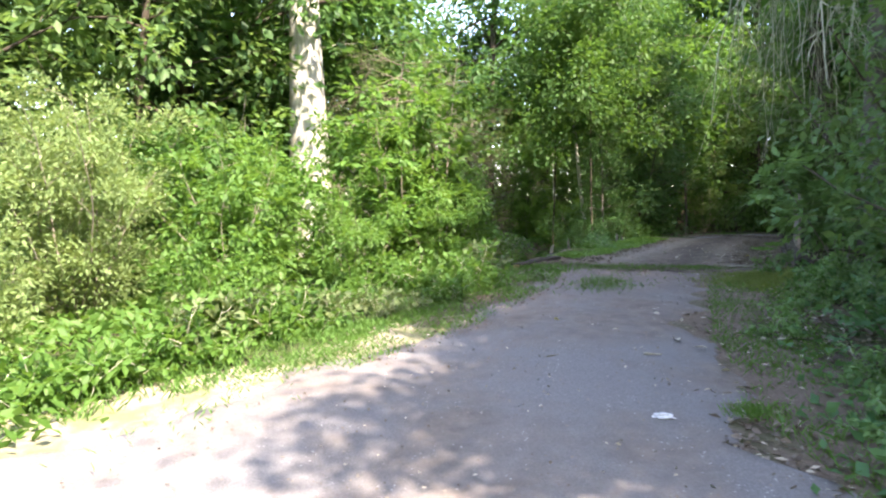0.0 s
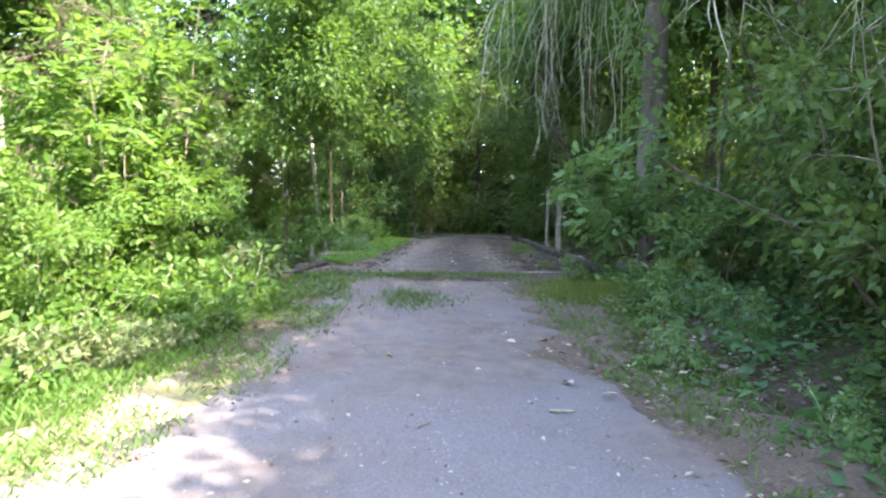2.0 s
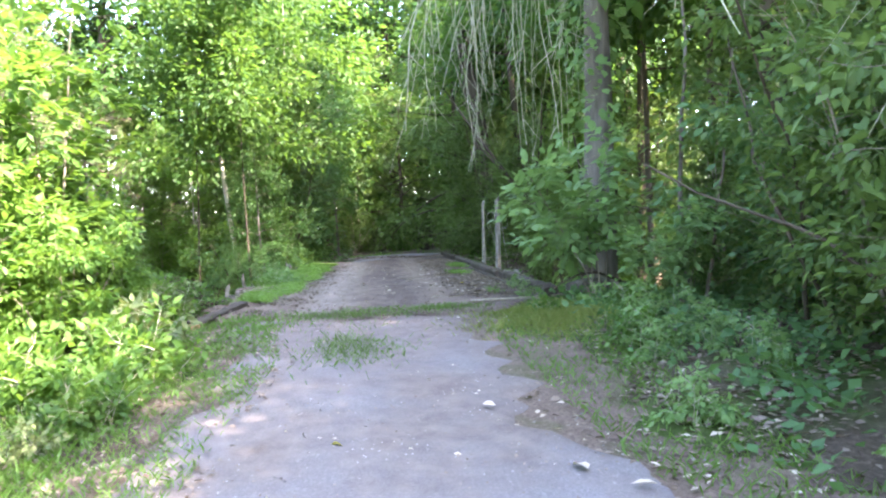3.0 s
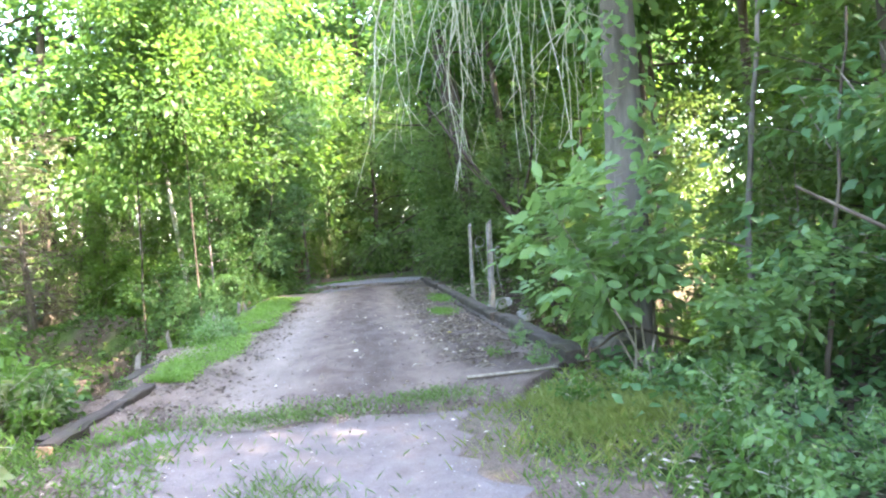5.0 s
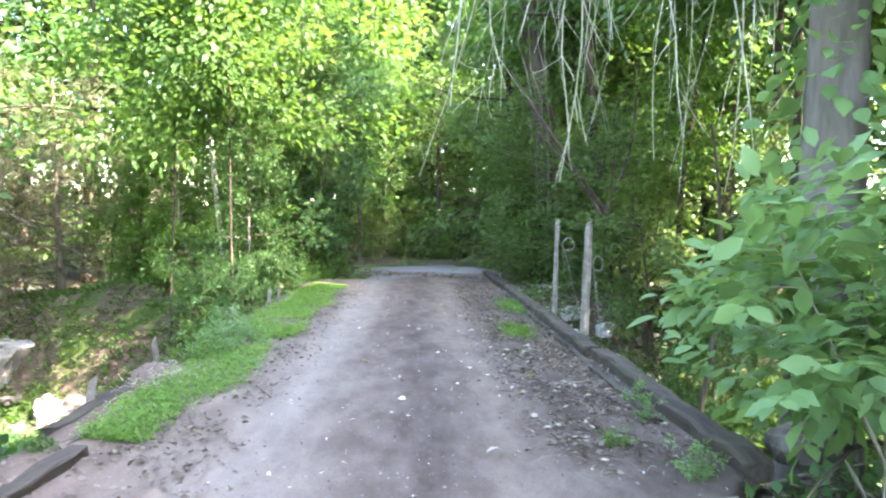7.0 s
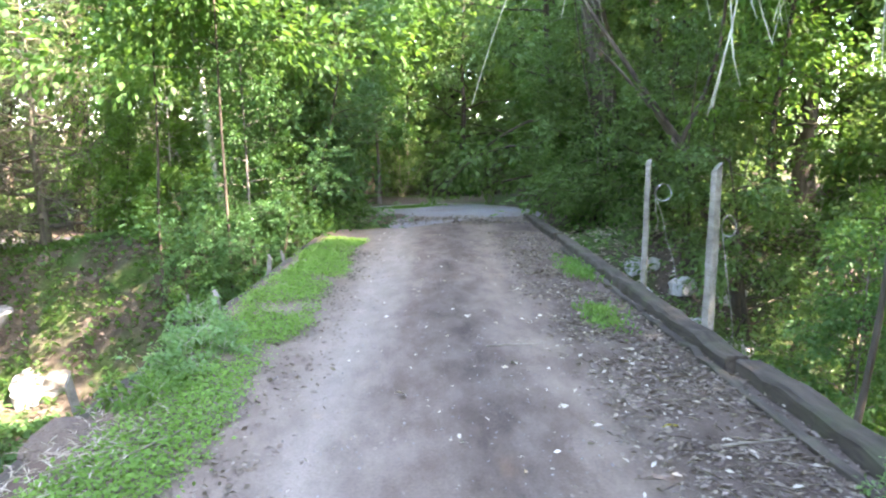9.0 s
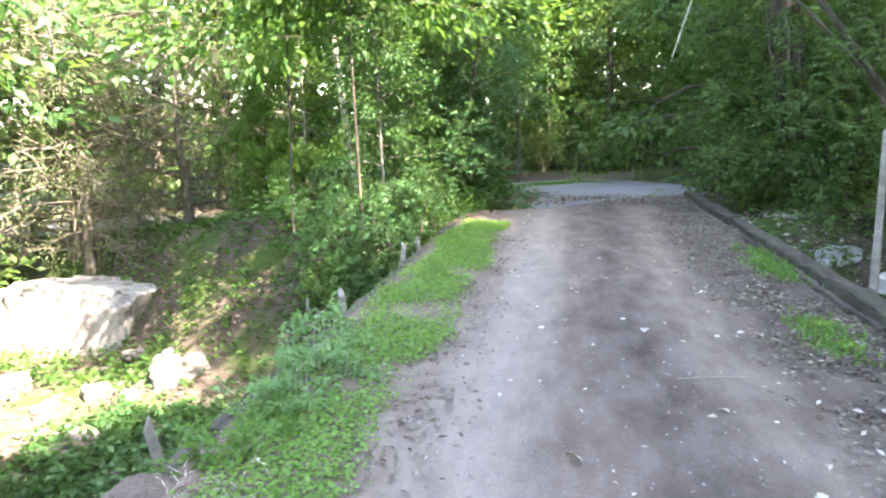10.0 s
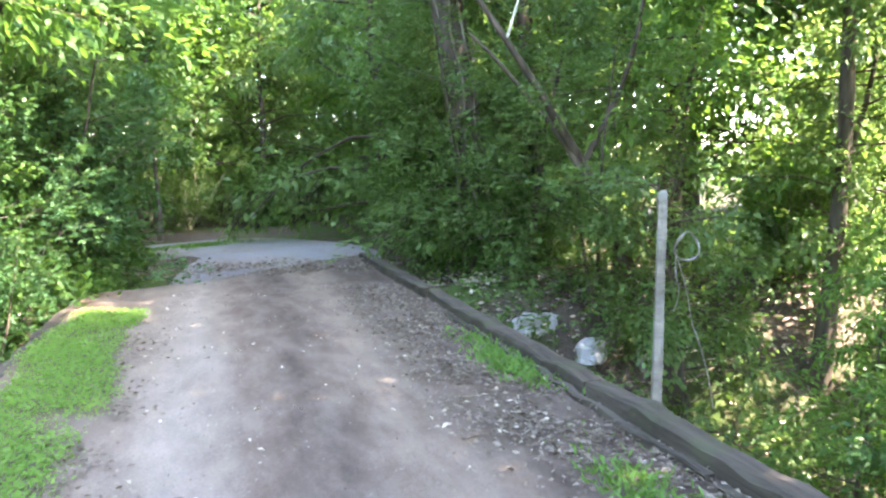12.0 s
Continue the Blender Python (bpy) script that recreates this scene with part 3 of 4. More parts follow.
def wire(at, loop_z, seed):
    """A loose loop of fence wire hooked on a post, its tail hanging down."""
    rng = np.random.default_rng(seed)
    t = Tubes()
    a = np.linspace(0, 6.283, 28)
    ring = np.stack([0.085 * np.cos(a) + 0.06, 0.02 * np.sin(a * 2), 0.085 * np.sin(a) + loop_z], 1)
    t.add(ring, np.full(28, 0.005), 5)
    t.add(ring[::-1] * (0.93, 1.6, 0.985) + (0.012, 0.012, 0.015), np.full(28, 0.004), 5)
    t.add(wander(rng, (0.0, 0.0, loop_z - 0.08), (0.25, -0.05, -1), 0.95, 10, 0.12, -0.1), np.full(10, 0.0045), 5)
    t.add(wander(rng, (-0.01, 0.0, loop_z - 0.02), (0.06, 0.04, -1), 0.4, 8, 0.3, -0.1), np.full(8, 0.004), 5)
    ob = new("wire_coil", t.mesh("wire_coil", WIRE))
    ob.location = at
    return tagged(ob, "loose coil of galvanised fence wire on a post", "wire coil")


wire((0.57, 18.12, 0.72), 1.06, 82)
wire((0.57, 16.36, 0.72), 0.9, 83).scale = (0.7, 0.7, 1.0)

# broken stubs of the lost left railing
for k, (y, hh, th, ry, rx) in enumerate(((13.3, 0.28, 0.07, 6, -4), (14.75, 0.34, 0.05, -12, 8), (16.75, 0.42, 0.03, -18, 5), (17.5, 0.26, 0.07, 3, -5), (19.6, 0.3, 0.07, -4, 4), (20.6, 0.24, 0.05, 8, 0))):
    ob = fence_post((-3.74, y, 0.62), hh, th, (rx, ry), 40 * k, 90 + k, "broken stub of a wooden railing post in weeds")
    tagged(ob, group="railing stubs")
    ob.name = "post_stub"


# ---- stones ----
def stone(name, label, category, group, at, size, turn, seed, mat, rough=0.16, cuts=3, sharp=0.6):
    bm = bmesh.new()
    bmesh.ops.create_icosphere(bm, subdivisions=cuts, radius=1)
    rng = np.random.default_rng(seed)
    o = Vector(rng.uniform(-20, 20, 3))
    for v in bm.verts:
        d = v.co.normalized()
        q = Vector([math.copysign(abs(c) ** sharp, c) for c in d])
        v.co = Vector((q.x * size[0], q.y * size[1], q.z * size[2])) * (1 + rough * noise.noise(d * 1.6 + o) * 1.6 + rough * 0.5 * noise.noise(d * 5 + o))
    me = bpy.data.meshes.new(name)
    bm.to_mesh(me)
    bm.free()
    me.materials.append(mat)
    ob = new(name, me)
    ob.matrix_world = pose(*at, 0, 0, turn)
    return tagged(ob, label, category, group)


stone("concrete_block", "large pale streaked block of old concrete by the creek", "concrete block", "", (-12.1, 25.6, -2.05), (1.75, 0.75, 1.1), -8, 100, CONCRETE, 0.1, 5, 0.3)
stone("concrete_block", "fallen grey concrete slab sunk in the creek bank", "concrete block", "", (-8.6, 24.0, -2.3), (0.9, 0.7, 0.4), 25, 101, CONCRETE, 0.15, 4, 0.35)
rs = np.random.default_rng(102)
for k in range(34):
    x, y = rs.uniform(-13, -4.6), 0
    y = 18.0 + 0.52 * (-3.6 - x) + rs.normal(0, 1.6)
    s = rs.uniform(0.08, 0.26)
    stone("creek_stone", "rounded tan creek stone lying in the bed", "stone", "creek stones", (x, y, float(land(x, y)) + s * 0.25), (s * rs.uniform(0.8, 1.5), s, s * 0.6), rs.uniform(0, 360), 103 + k, STONE, 0.18, 2)
# white rocks stand in for the bright sunlit patches of the bank
for k, (x, y, z, s) in enumerate(((1.7, 23.0, 0.42, 0.42), (2.2, 22.4, 0.2, 0.36), (1.5, 22.2, 0.1, 0.3), (2.7, 23.6, 0.5, 0.34), (2.0, 21.5, -0.3, 0.4), (3.0, 22.3, 0.0, 0.45), (2.6, 21.2, -0.6, 0.5))):
    stone("bank_stone", "white rock put in for a bright sunlit patch on the creek bank", "rock", "white bank rocks", (x + 0.15, y, z - 0.2), (s * 0.75, s * 0.45, s * 0.4), 40 * k, 150 + k, WHITE_STONE, 0.2, 3)
stone("boulder", "grey half-buried boulder among weeds at the bridge end", "boulder", "", (1.05, 12.55, 0.72), (0.26, 0.18, 0.13), 30, 160, STONE, 0.18, 3)
stone("scrap_paper", "crumpled white scrap of paper on the gravel", "paper scrap", "", (-0.57, 4.5, float(road_z(4.5)) + 0.035), (0.055, 0.035, 0.014), 20, 161, PAPER, 0.6, 3)


# ---- plants ----
def kits(n, seed, mats, *args, **kw):
    return [grow(seed + k, *args, leaf_mat=mats[k % len(mats)], **kw) for k in range(n)]


SHRUB = kits(3, 200, (LEAF_BROAD,), 3.0, 0.02, 8, 0.05, 0.32, 0.1, 48, 0.8, 6, 4700, 0.12, 0.1, -0.35, bark=BARK_TWIG, width=0.55, trunk_sides=5, wobble=0.16, limb_up=0.4, top=0.7)
BRIGHT = kits(2, 210, (LEAF_BRIGHT,), 3.0, 0.018, 8, 0.05, 0.3, 0.08, 48, 0.75, 6, 4800, 0.13, 0.1, -0.4, bark=BARK_TWIG, width=0.5, trunk_sides=5, wobble=0.16, limb_up=0.4, top=0.7)
DARK = kits(3, 220, (LEAF_SHADE, LEAF_BLUE, LEAF_SHADE), 3.6, 0.026, 7, 0.05, 0.3, 0.08, 49, 1.0, 5, 5600, 0.105, 0.13, -0.3, bark=BARK_TWIG, width=0.5, trunk_sides=5, wobble=0.16, limb_up=0.3, top=0.8)
FEATHER = kits(2, 230, (LEAF_FEATHER,), 3.0, 0.018, 12, 0.05, 0.33, 0.06, 84, 0.8, 5, 15000, 0.07, 0.07, -0.2, bark=BARK_TWIG, width=0.42, trunk_sides=4, wobble=0.12, limb_up=0.8, top=0.7, hang=0.1)
WEED = kits(4, 240, (LEAF_BRIGHT, LEAF_BROAD, LEAF_PALE, LEAF_GREY), 0.7, 0.006, 7, 0.05, 0.45, 0.05, 21, 0.22, 1, 520, 0.08, 0.04, -0.3, bark=BARK_VINE, width=0.55, trunk_sides=3, wobble=0.16, limb_up=0.5, top=0.8)
TREE = kits(5, 250, (LEAF_BROAD, LEAF_SHADE, LEAF_BRIGHT, LEAF_BROAD, LEAF_SHADE), 9.5, 0.17, 1, 0.06, 0, 0.07, 40, 3.5, 5, 7600, 0.215, 0.26, -0.14, bark=BARK, width=0.55, trunk_sides=9, wobble=0.09, limb_up=0.28, top=0.62)
SLIM = [grow(260 + k, 9.0, 0.075, 1, 0.04, 0, 0.24, 38, 2.0, 7, 7000, 0.15, 0.18, -0.2, m, b, 0.5, 7, 0.05, 0.3, 0.6, compound=c) for k, (m, b, c) in enumerate(((LEAF_BRIGHT, BARK_PALE, 0), (LEAF_DEEP, BARK_GREY, 0), (LEAF_BRIGHT, BARK, 0)))]
TWIGGY = [grow(270, 7.0, 0.16, 1, 0.1, 0, 0.1, 64, 3.2, 14, 13000, 0.085, 0.2, -0.08, LEAF_GREY, BARK_CEDAR, 0.35, 8, 0.1, 0.1, 0.6, bare=14)]
TALL = kits(2, 280, (LEAF_DEEP, LEAF_BROAD), 13.0, 0.24, 1, 0.05, 0, 0.25, 36, 3.6, 8, 6800, 0.29, 0.4, -0.08, bark=BARK, width=0.55, trunk_sides=9, wobble=0.05, limb_up=0.3, top=0.6)
HIGH = kits(2, 282, (LEAF_BROAD, LEAF_DEEP), 11.5, 0.13, 1, 0.05, 0, 0.42, 30, 3.3, 7, 11000, 0.19, 0.3, -0.1, bark=BARK, width=0.55, trunk_sides=8, wobble=0.06, limb_up=0.3, top=0.7)
LOFTY = kits(2, 292, (LEAF_BROAD, LEAF_DEEP), 15.5, 0.115, 1, 0.04, 0, 0.5, 30, 3.6, 7, 14000, 0.22, 0.32, -0.1, bark=BARK, width=0.55, trunk_sides=8, wobble=0.06, limb_up=0.3, top=0.75)
DARK_HIGH = kits(1, 297, (LEAF_BROAD,), 11.5, 0.035, 1, 0.03, 0, 0.45, 28, 2.9, 6, 9000, 0.18, 0.28, -0.1, bark=BARK, width=0.55, trunk_sides=7, wobble=0.05, limb_up=0.3, top=0.7)
PALE_HIGH = kits(1, 298, (LEAF_DEEP,), 11.5, 0.065, 1, 0.03, 0, 0.4, 28, 2.9, 6, 8500, 0.18, 0.28, -0.1, bark=BARK_PALE, width=0.55, trunk_sides=7, wobble=0.03, limb_up=0.3, top=0.7)
PINNATE = kits(2, 285, (LEAF_PALE,), 2.5, 0.018, 5, 0.1, 0.45, 0.5, 26, 0.62, 3, 250, 0.165, 0.05, -0.3, bark=BARK_TWIG, width=0.5, trunk_sides=5, wobble=0.12, limb_up=0.35, top=0.8, rich=True, compound=6, hang=0.25, rise=0.0)
SAPLING = kits(1, 288, (LEAF_BRIGHT,), 4.2, 0.026, 2, 0.06, 0.08, 0.25, 26, 0.8, 3, 260, 0.15, 0.05, -0.25, bark=BARK_TWIG, width=0.42, trunk_sides=6, wobble=0.06, limb_up=0.5, top=0.6, rich=True, compound=6, hang=0.2)
FROND = kits(2, 275, (LEAF_BLUE, LEAF_SHADE), 5.2, 0.045, 4, 0.06, 0.3, 0.12, 48, 1.7, 6, 2300, 0.085, 0.14, -0.3, bark=BARK, width=0.42, trunk_sides=6, wobble=0.1, limb_up=0.35, top=0.7, compound=8, hang=0.2)
BRUSH = [grow(295, 2.2, 0.03, 12, 0.05, 0.9, 0.1, 72, 1.0, 7, 500, 0.07, 0.1, -0.3, LITTER, BARK, 0.4, 4, 0.25, 0.2, 0.8)]

pr = np.random.default_rng(300)


def put(name, kit_list, label, category, group, x, y, size=1.0, tall=1.0, z=None, stem="stem", tilt=(0, 0), which=None, turn=None):
    k = pr.integers(0, len(kit_list)) if which is None else which
    zz = float(land(x, y)) if z is None else z
    return plant(name, kit_list[k], label, category, group, (x, y, zz), pr.uniform(0, 360) if turn is None else turn, size, tall, stem, tilt)


# left of the lane, in sun
for x, y, s in ((-6.5, 4.2, 0.95), (-7.4, 6.1, 1.1), (-8.8, 3.4, 1.2), (-6.4, 2.2, 0.85), (-8.8, 7.6, 1.2)):
    put("feathery_bush", FEATHER, "fine-leaved pale green feathery bush in full sun", "bush", "feathery bushes", x, y, s)
for x, y, s in ((-5.5, 6.6, 0.8), (-6.9, 8.4, 0.95), (-5.3, 8.6, 0.6), (-5.3, 10.6, 1.05), (-7.5, 11.2, 0.7), (-4.7, 7.6, 0.5), (-4.9, 5.3, 0.45), (-4.5, 9.6, 0.55), (-4.6, 11.8, 0.6)):
    put("leafy_shrub", BRIGHT, "bright green broad-leaved shrub in sun beside the lane", "shrub", "sunlit shrubs", x, y, s)
for x, y, s in ((-4.9, 10.9, 0.95), (-5.0, 9.4, 0.8), (-6.0, 7.4, 0.6)):
    put("ash_sapling", SAPLING, "sapling with long bright compound leaves", "sapling", "saplings", x, y, s)
for x, y, s in ((-8.6, 9.9, 1.1), (-9.6, 11.8, 1.1), (-5.6, 13.0, 0.8), (-7.0, 13.4, 0.9), (-9.8, 9.2, 1.4), (-10.2, 12.6, 1.4)):
    put("edge_shrub", SHRUB, "tangled mid-green broad-leaved shrub at the wood's edge", "shrub", "edge shrubs", x, y, s)
# right of the lane: a dense wall of shade shrubs
for x, y, s in ((1.75, 4.6, 0.8), (1.6, 6.1, 0.9), (2.0, 7.8, 0.85), (2.4, 9.3, 0.7), (2.7, 5.4, 1.15), (2.7, 7.4, 1.2), (2.7, 9.6, 1.15), (3.7, 6.4, 1.25), (3.8, 8.8, 1.25), (3.6, 11.2, 1.15), (4.6, 7.6, 1.3), (4.7, 10.2, 1.3), (2.4, 3.2, 0.85), (3.4, 4.2, 1.2), (2.6, 12.2, 0.75)):
    put("shade_shrub", DARK, "deep green shrub in shade with thin leaning stems", "shrub", "shade shrubs", x, y, s)
for x, y, s, k in ((2.9, 5.6, 0.5, 4), (3.2, 3.4, 0.5, 1), (3.5, 10.6, 0.55, 4), (3.2, 12.6, 0.5, 1)):
    put("understorey_tree", TREE, "low dark leafy tree behind the shade shrubs", "tree", "understorey trees", x, y, s, stem="trunk", which=k)
for x, y, s in ((5.6, 8.6, 1.0), (6.1, 11.2, 1.1), (5.3, 13.4, 0.9), (3.9, 13.6, 0.9), (4.2, 18.2, 0.9), (6.8, 6.6, 1.1), (7.4, 9.6, 1.2), (3.7, 17.6, 0.75), (4.6, 19.2, 0.9), (5.1, 16.4, 0.9), (5.9, 18.4, 1.1), (5.2, 22.4, 0.8), (6.8, 20.6, 1.1), (7.6, 16.6, 1.1)):
    put("sunlit_shrub", SHRUB, "bright sunlit shrub in the open wood beyond the lane", "shrub", "glade shrubs", x, y, s)
# far bank of the ravine
for x, y, s, kit in ((-7.2, 25.8, 0.7, BRIGHT), (-8.6, 27.0, 0.75, BRIGHT), (-5.8, 27.4, 0.9, SHRUB), (-4.6, 24.6, 0.7, SHRUB), (-4.9, 22.6, 0.6, SHRUB), (-9.6, 33.0, 0.9, SHRUB), (-12.2, 34.0, 1.1, DARK), (-15.0, 34.0, 1.2, DARK), (-2.8, 35.4, 0.9, DARK), (-0.6, 35.8, 0.75, SHRUB), (1.9, 33.2, 0.95, DARK), (0.9, 38.8, 1.1, DARK), (-1.6, 39.6, 1.1, DARK), (3.6, 36.4, 1.2, DARK), (0.2, 41.5, 1.4, DARK), (-3.4, 42.0, 1.4, DARK), (2.4, 41.0, 1.3, SHRUB)):
    put("bank_shrub", kit, "green shrub under the trees of the far bank", "shrub", "far bank shrubs", x, y, s)
# right bank of the ravine
for x, y, s in ((2.3, 14.6, 0.55), (2.9, 19.2, 0.45), (2.2, 24.6, 0.7), (1.6, 26.2, 0.7), (3.2, 25.4, 1.0), (7.6, 17.6, 0.9), (6.4, 23.0, 1.1), (2.0, 28.2, 0.9)):
    put("bank_shrub", SHRUB if s < 0.95 else DARK, "leafy green shrub on the bank beside the bridge", "shrub", "bank shrubs", x, y, s)
# trees added on the sun's side, so that their crowns shade lane and deck
for x, y, s, k in ((4.1, 1.9, 0.8, 1), (5.4, 1.3, 0.86, 0), (3.9, 5.0, 0.8, 0), (2.9, 25.0, 1.15, 0), (2.6, 28.6, 1.0, 1), (2.6, 10.4, 1.15, 1)):
    put("canopy_shade_tree", HIGH, "slender dark tree added to shade the lane with its high leafy canopy", "tree", "canopy trees", x, y, s, stem="trunk", which=k)
for x, y, s, k in ((4.6, 7.0, 0.85, 1), (4.5, 9.6, 0.9, 0), (4.9, 12.4, 0.95, 1), (4.1, 14.9, 0.95, 0), (6.4, 16.6, 1.05, 1), (4.4, 19.4, 0.95, 0), (4.9, 21.4, 1.0, 1), (3.6, 3.2, 0.52, 1)):
    put("lofty_shade_tree", LOFTY, "tall slender tree added for shade, bare below, leafy high up", "tree", "lofty trees", x, y, s, stem="trunk", which=k)
for x, y, s in ((-5.05, 22.7, 0.9), (-6.6, 23.8, 0.9)):
    put("slim_tree", DARK_HIGH, "slender dark-stemmed tree with a high crown above the ravine", "tree", "ravine trees", x, y, s, stem="trunk")
put("slim_tree", PALE_HIGH, "slim grey-stemmed tree with a high crown by the bridge", "tree", "pale slim trees", -4.69, 28.88, 0.9, stem="trunk")
# the first three stand unseen towards the sun, added to shade the lane
for x, y, s, k in ((7.0, 2.5, 0.9, 0), (8.8, 4.4, 1.0, 1), (9.4, 8.4, 1.0, 0), (6.5, 27.0, 1.0, 0), (-12.0, 13.0, 1.15, 0), (-14.5, 17.0, 1.2, 0), (-11.0, 16.8, 1.0, 1), (-16.0, 11.5, 1.2, 0), (-4.6, 34.6, 1.15, 1), (-1.2, 44.0, 1.3, 0), (3.6, 43.0, 1.3, 1), (-8.0, 42.0, 1.3, 0), (0.9, 47.0, 1.3, 1), (-3.6, 46.0, 1.3, 0), (-6.6, 47.5, 1.3, 1), (3.0, 50.0, 1.4, 0), (-12.5, 33.6, 1.35, 0), (-10.5, 35.5, 1.4, 1), (-15.2, 26.0, 1.3, 0), (12.5, 27.6, 1.2, 1), (15.8, 25.0, 1.2, 0), (9.4, 30.6, 1.2, 1), (17.4, 21.0, 1.2, 1)):
    put("tall_tree", TALL, "tall broad-leaved tree with a dark furrowed trunk", "tree", "tall trees", x, y, s, stem="trunk", which=k)
put("trunk_tree", [grow(299, 13.0, 0.27, 1, 0.02, 0, 0.42, 30, 3.4, 8, 7500, 0.27, 0.36, -0.1, LEAF_BROAD, BARK_GREY, 0.55, 10, 0.03, 0.3, 0.7)], "tree with a thick grey trunk beside the bridge", "tree", "", 1.35, 13.0, stem="trunk", turn=200)
# the wood beyond the ravine and to both sides
for x, y, s, k in ((-5.6, 27.9, 0.7, 1), (-6.8, 34.0, 1.05, 3), (-4.0, 36.4, 1.0, 0), (-8.5, 37.0, 1.1, 2), (1.9, 30.8, 0.95, 1), (3.8, 28.6, 0.9, 4), (3.0, 34.4, 1.15, 0),
                   (-0.6, 42.5, 1.1, 4), (3.5, 39.0, 1.1, 3), (-13, 37.5, 1.2, 2), (-18.5, 36, 1.2, 1), (-16.5, 34.2, 1.0, 3), (-20, 27, 1.2, 0), (-17.5, 21.5, 1.1, 3), (-14.5, 19, 0.95, 2),
                   (-13, 14.5, 1.05, 1), (-15.5, 9.5, 1.2, 4), (-12, 6.4, 1.1, 1), (7.0, 29.5, 1.0, 2), (5.2, 33.4, 1.15, 2), (6.4, 38.5, 1.25, 4), (8.0, 36.0, 1.2, 0), (11.5, 28.0, 1.1, 3), (13.5, 20.0, 1.0, 2), (-11.3, 11.0, 0.95, 4), (-14.6, 33.0, 1.2, 4), (-17.0, 25.6, 1.2, 1), (-10.8, 17.8, 0.8, 3), (-5.0, 49.0, 0.8, 3), (-1.6, 51.0, 0.85, 0), (1.8, 49.4, 0.85, 3), (5.0, 47.6, 0.85, 0), (8.2, 46.0, 0.9, 3), (11.4, 43.0, 0.9, 0), (-8.6, 47.0, 0.8, 0)):
    put("woodland_tree", TREE, "leafy woodland tree with low spreading branches", "tree", "woodland trees", x, y, s, stem="trunk", which=k)
for x, y, s, k in ((2.9, 21.0, 0.42, 1), (2.3, 24.2, 0.42, 4), (1.5, 25.6, 0.4, 1), (1.9, 27.6, 0.45, 0), (-4.7, 26.4, 0.42, 1), (-7.6, 33.4, 0.8, 1), (5.4, 21.8, 0.46, 4), (14.2, 17.0, 1.1, 0), (13.6, 22.0, 1.1, 3), (11.0, 26.0, 1.0, 2), (15.0, 12.4, 1.1, 2), (12.6, 14.6, 0.6, 0), (12.0, 19.6, 0.6, 2), (11.4, 23.0, 0.6, 3), (-0.8, 37.6, 0.8, 4)):
    put("overhanging_tree", TREE, "low leafy tree overhanging the bridge end", "tree", "overhanging trees", x, y, s, stem="trunk", which=k)
put("slim_tree", [grow(264, 10.5, 0.085, 1, 0.03, 0, 0.5, 34, 2.0, 7, 4600, 0.15, 0.18, -0.2, LEAF_BROAD, BARK_PALE, 0.5, 7, 0.05, 0.3, 0.6)], "slim pale-barked young tree, sunlit, leaning slightly", "tree", "", -5.85, 25.4, stem="trunk", tilt=(0, -4), turn=30)
for x, y, s, k in ((-3.4, 33.6, 0.85, 1), (-8.9, 28.0, 0.5, 2), (-9.6, 28.0, 0.6, 2), (-7.4, 27.0, 0.45, 0), (-4.4, 26.6, 0.4, 1), (3.9, 23.0, 0.9, 2), (2.6, 18.0, 0.42, 1), (3.2, 19.3, 0.45, 2), (-2.6, 38.6, 1.0, 1), (-4.8, 23.3, 0.5, 1)):
    put("slim_tree", SLIM, "slim young tree with thin stems and bright leaves", "tree", "slim trees", x, y, s, stem="trunk", which=k)
for x, y, s in ((-11.2, 28.6, 0.9), (-13.6, 27.6, 1.0), (-10.0, 33.0, 0.85), (-12.8, 27.0, 0.9), (-8.4, 15.4, 0.75)):
    put("twiggy_cedar", TWIGGY, "grey-brown cedar full of dead twigs", "tree", "twiggy cedars", x, y, s, stem="trunk")
put("pale_tree", [grow(290, 14.0, 0.56, 1, 0.03, 0, 0.35, 22, 3.0, 8, 5000, 0.2, 0.35, -0.1, LEAF_BROAD, BARK_PALE, 0.5, 10, 0.04, 0.3, 0.6)], "large pale-barked tree with a sunlit blotched trunk", "tree", "", -9.35, 14.0, stem="trunk", tilt=(0, -4))
for x, y, s in ((0.4, 36.6, 0.95), (-1.8, 36.0, 0.8), (2.3, 35.6, 0.9), (1.6, 27.4, 0.45)):
    put("brush_heap", BRUSH, "heap of bare brown brushwood under trees", "brushwood", "brush heaps", x, y, s)
for x, y, s, k in ((-4.4, 25.6, 1.0, 0), (-5.4, 23.4, 0.6, 0), (-4.9, 28.0, 1.0, 0), (-4.6, 22.9, 0.55, 0), (1.9, 25.2, 1.0, 1), (2.6, 22.6, 0.8, 1), (2.0, 27.2, 1.0, 1)):
    put("frond_tree", FROND, "small tree with drooping feathery compound leaves by the bridge", "tree", "frond trees", x, y, s, stem="stem", which=k)
# the shrub with large compound leaves that leans over the lane
put("pinnate_shrub", PINNATE, "shrub with large pale green compound leaves leaning over the lane", "shrub", "compound-leaved shrubs", 0.82, 11.4, 0.82, stem="stem", which=0, turn=0, tilt=(-6, -16))
put("pinnate_shrub", PINNATE, "shrub with large pale green compound leaves leaning over the lane", "shrub", "compound-leaved shrubs", 1.45, 10.2, 0.5, stem="stem", which=1, turn=120, tilt=(0, -4))
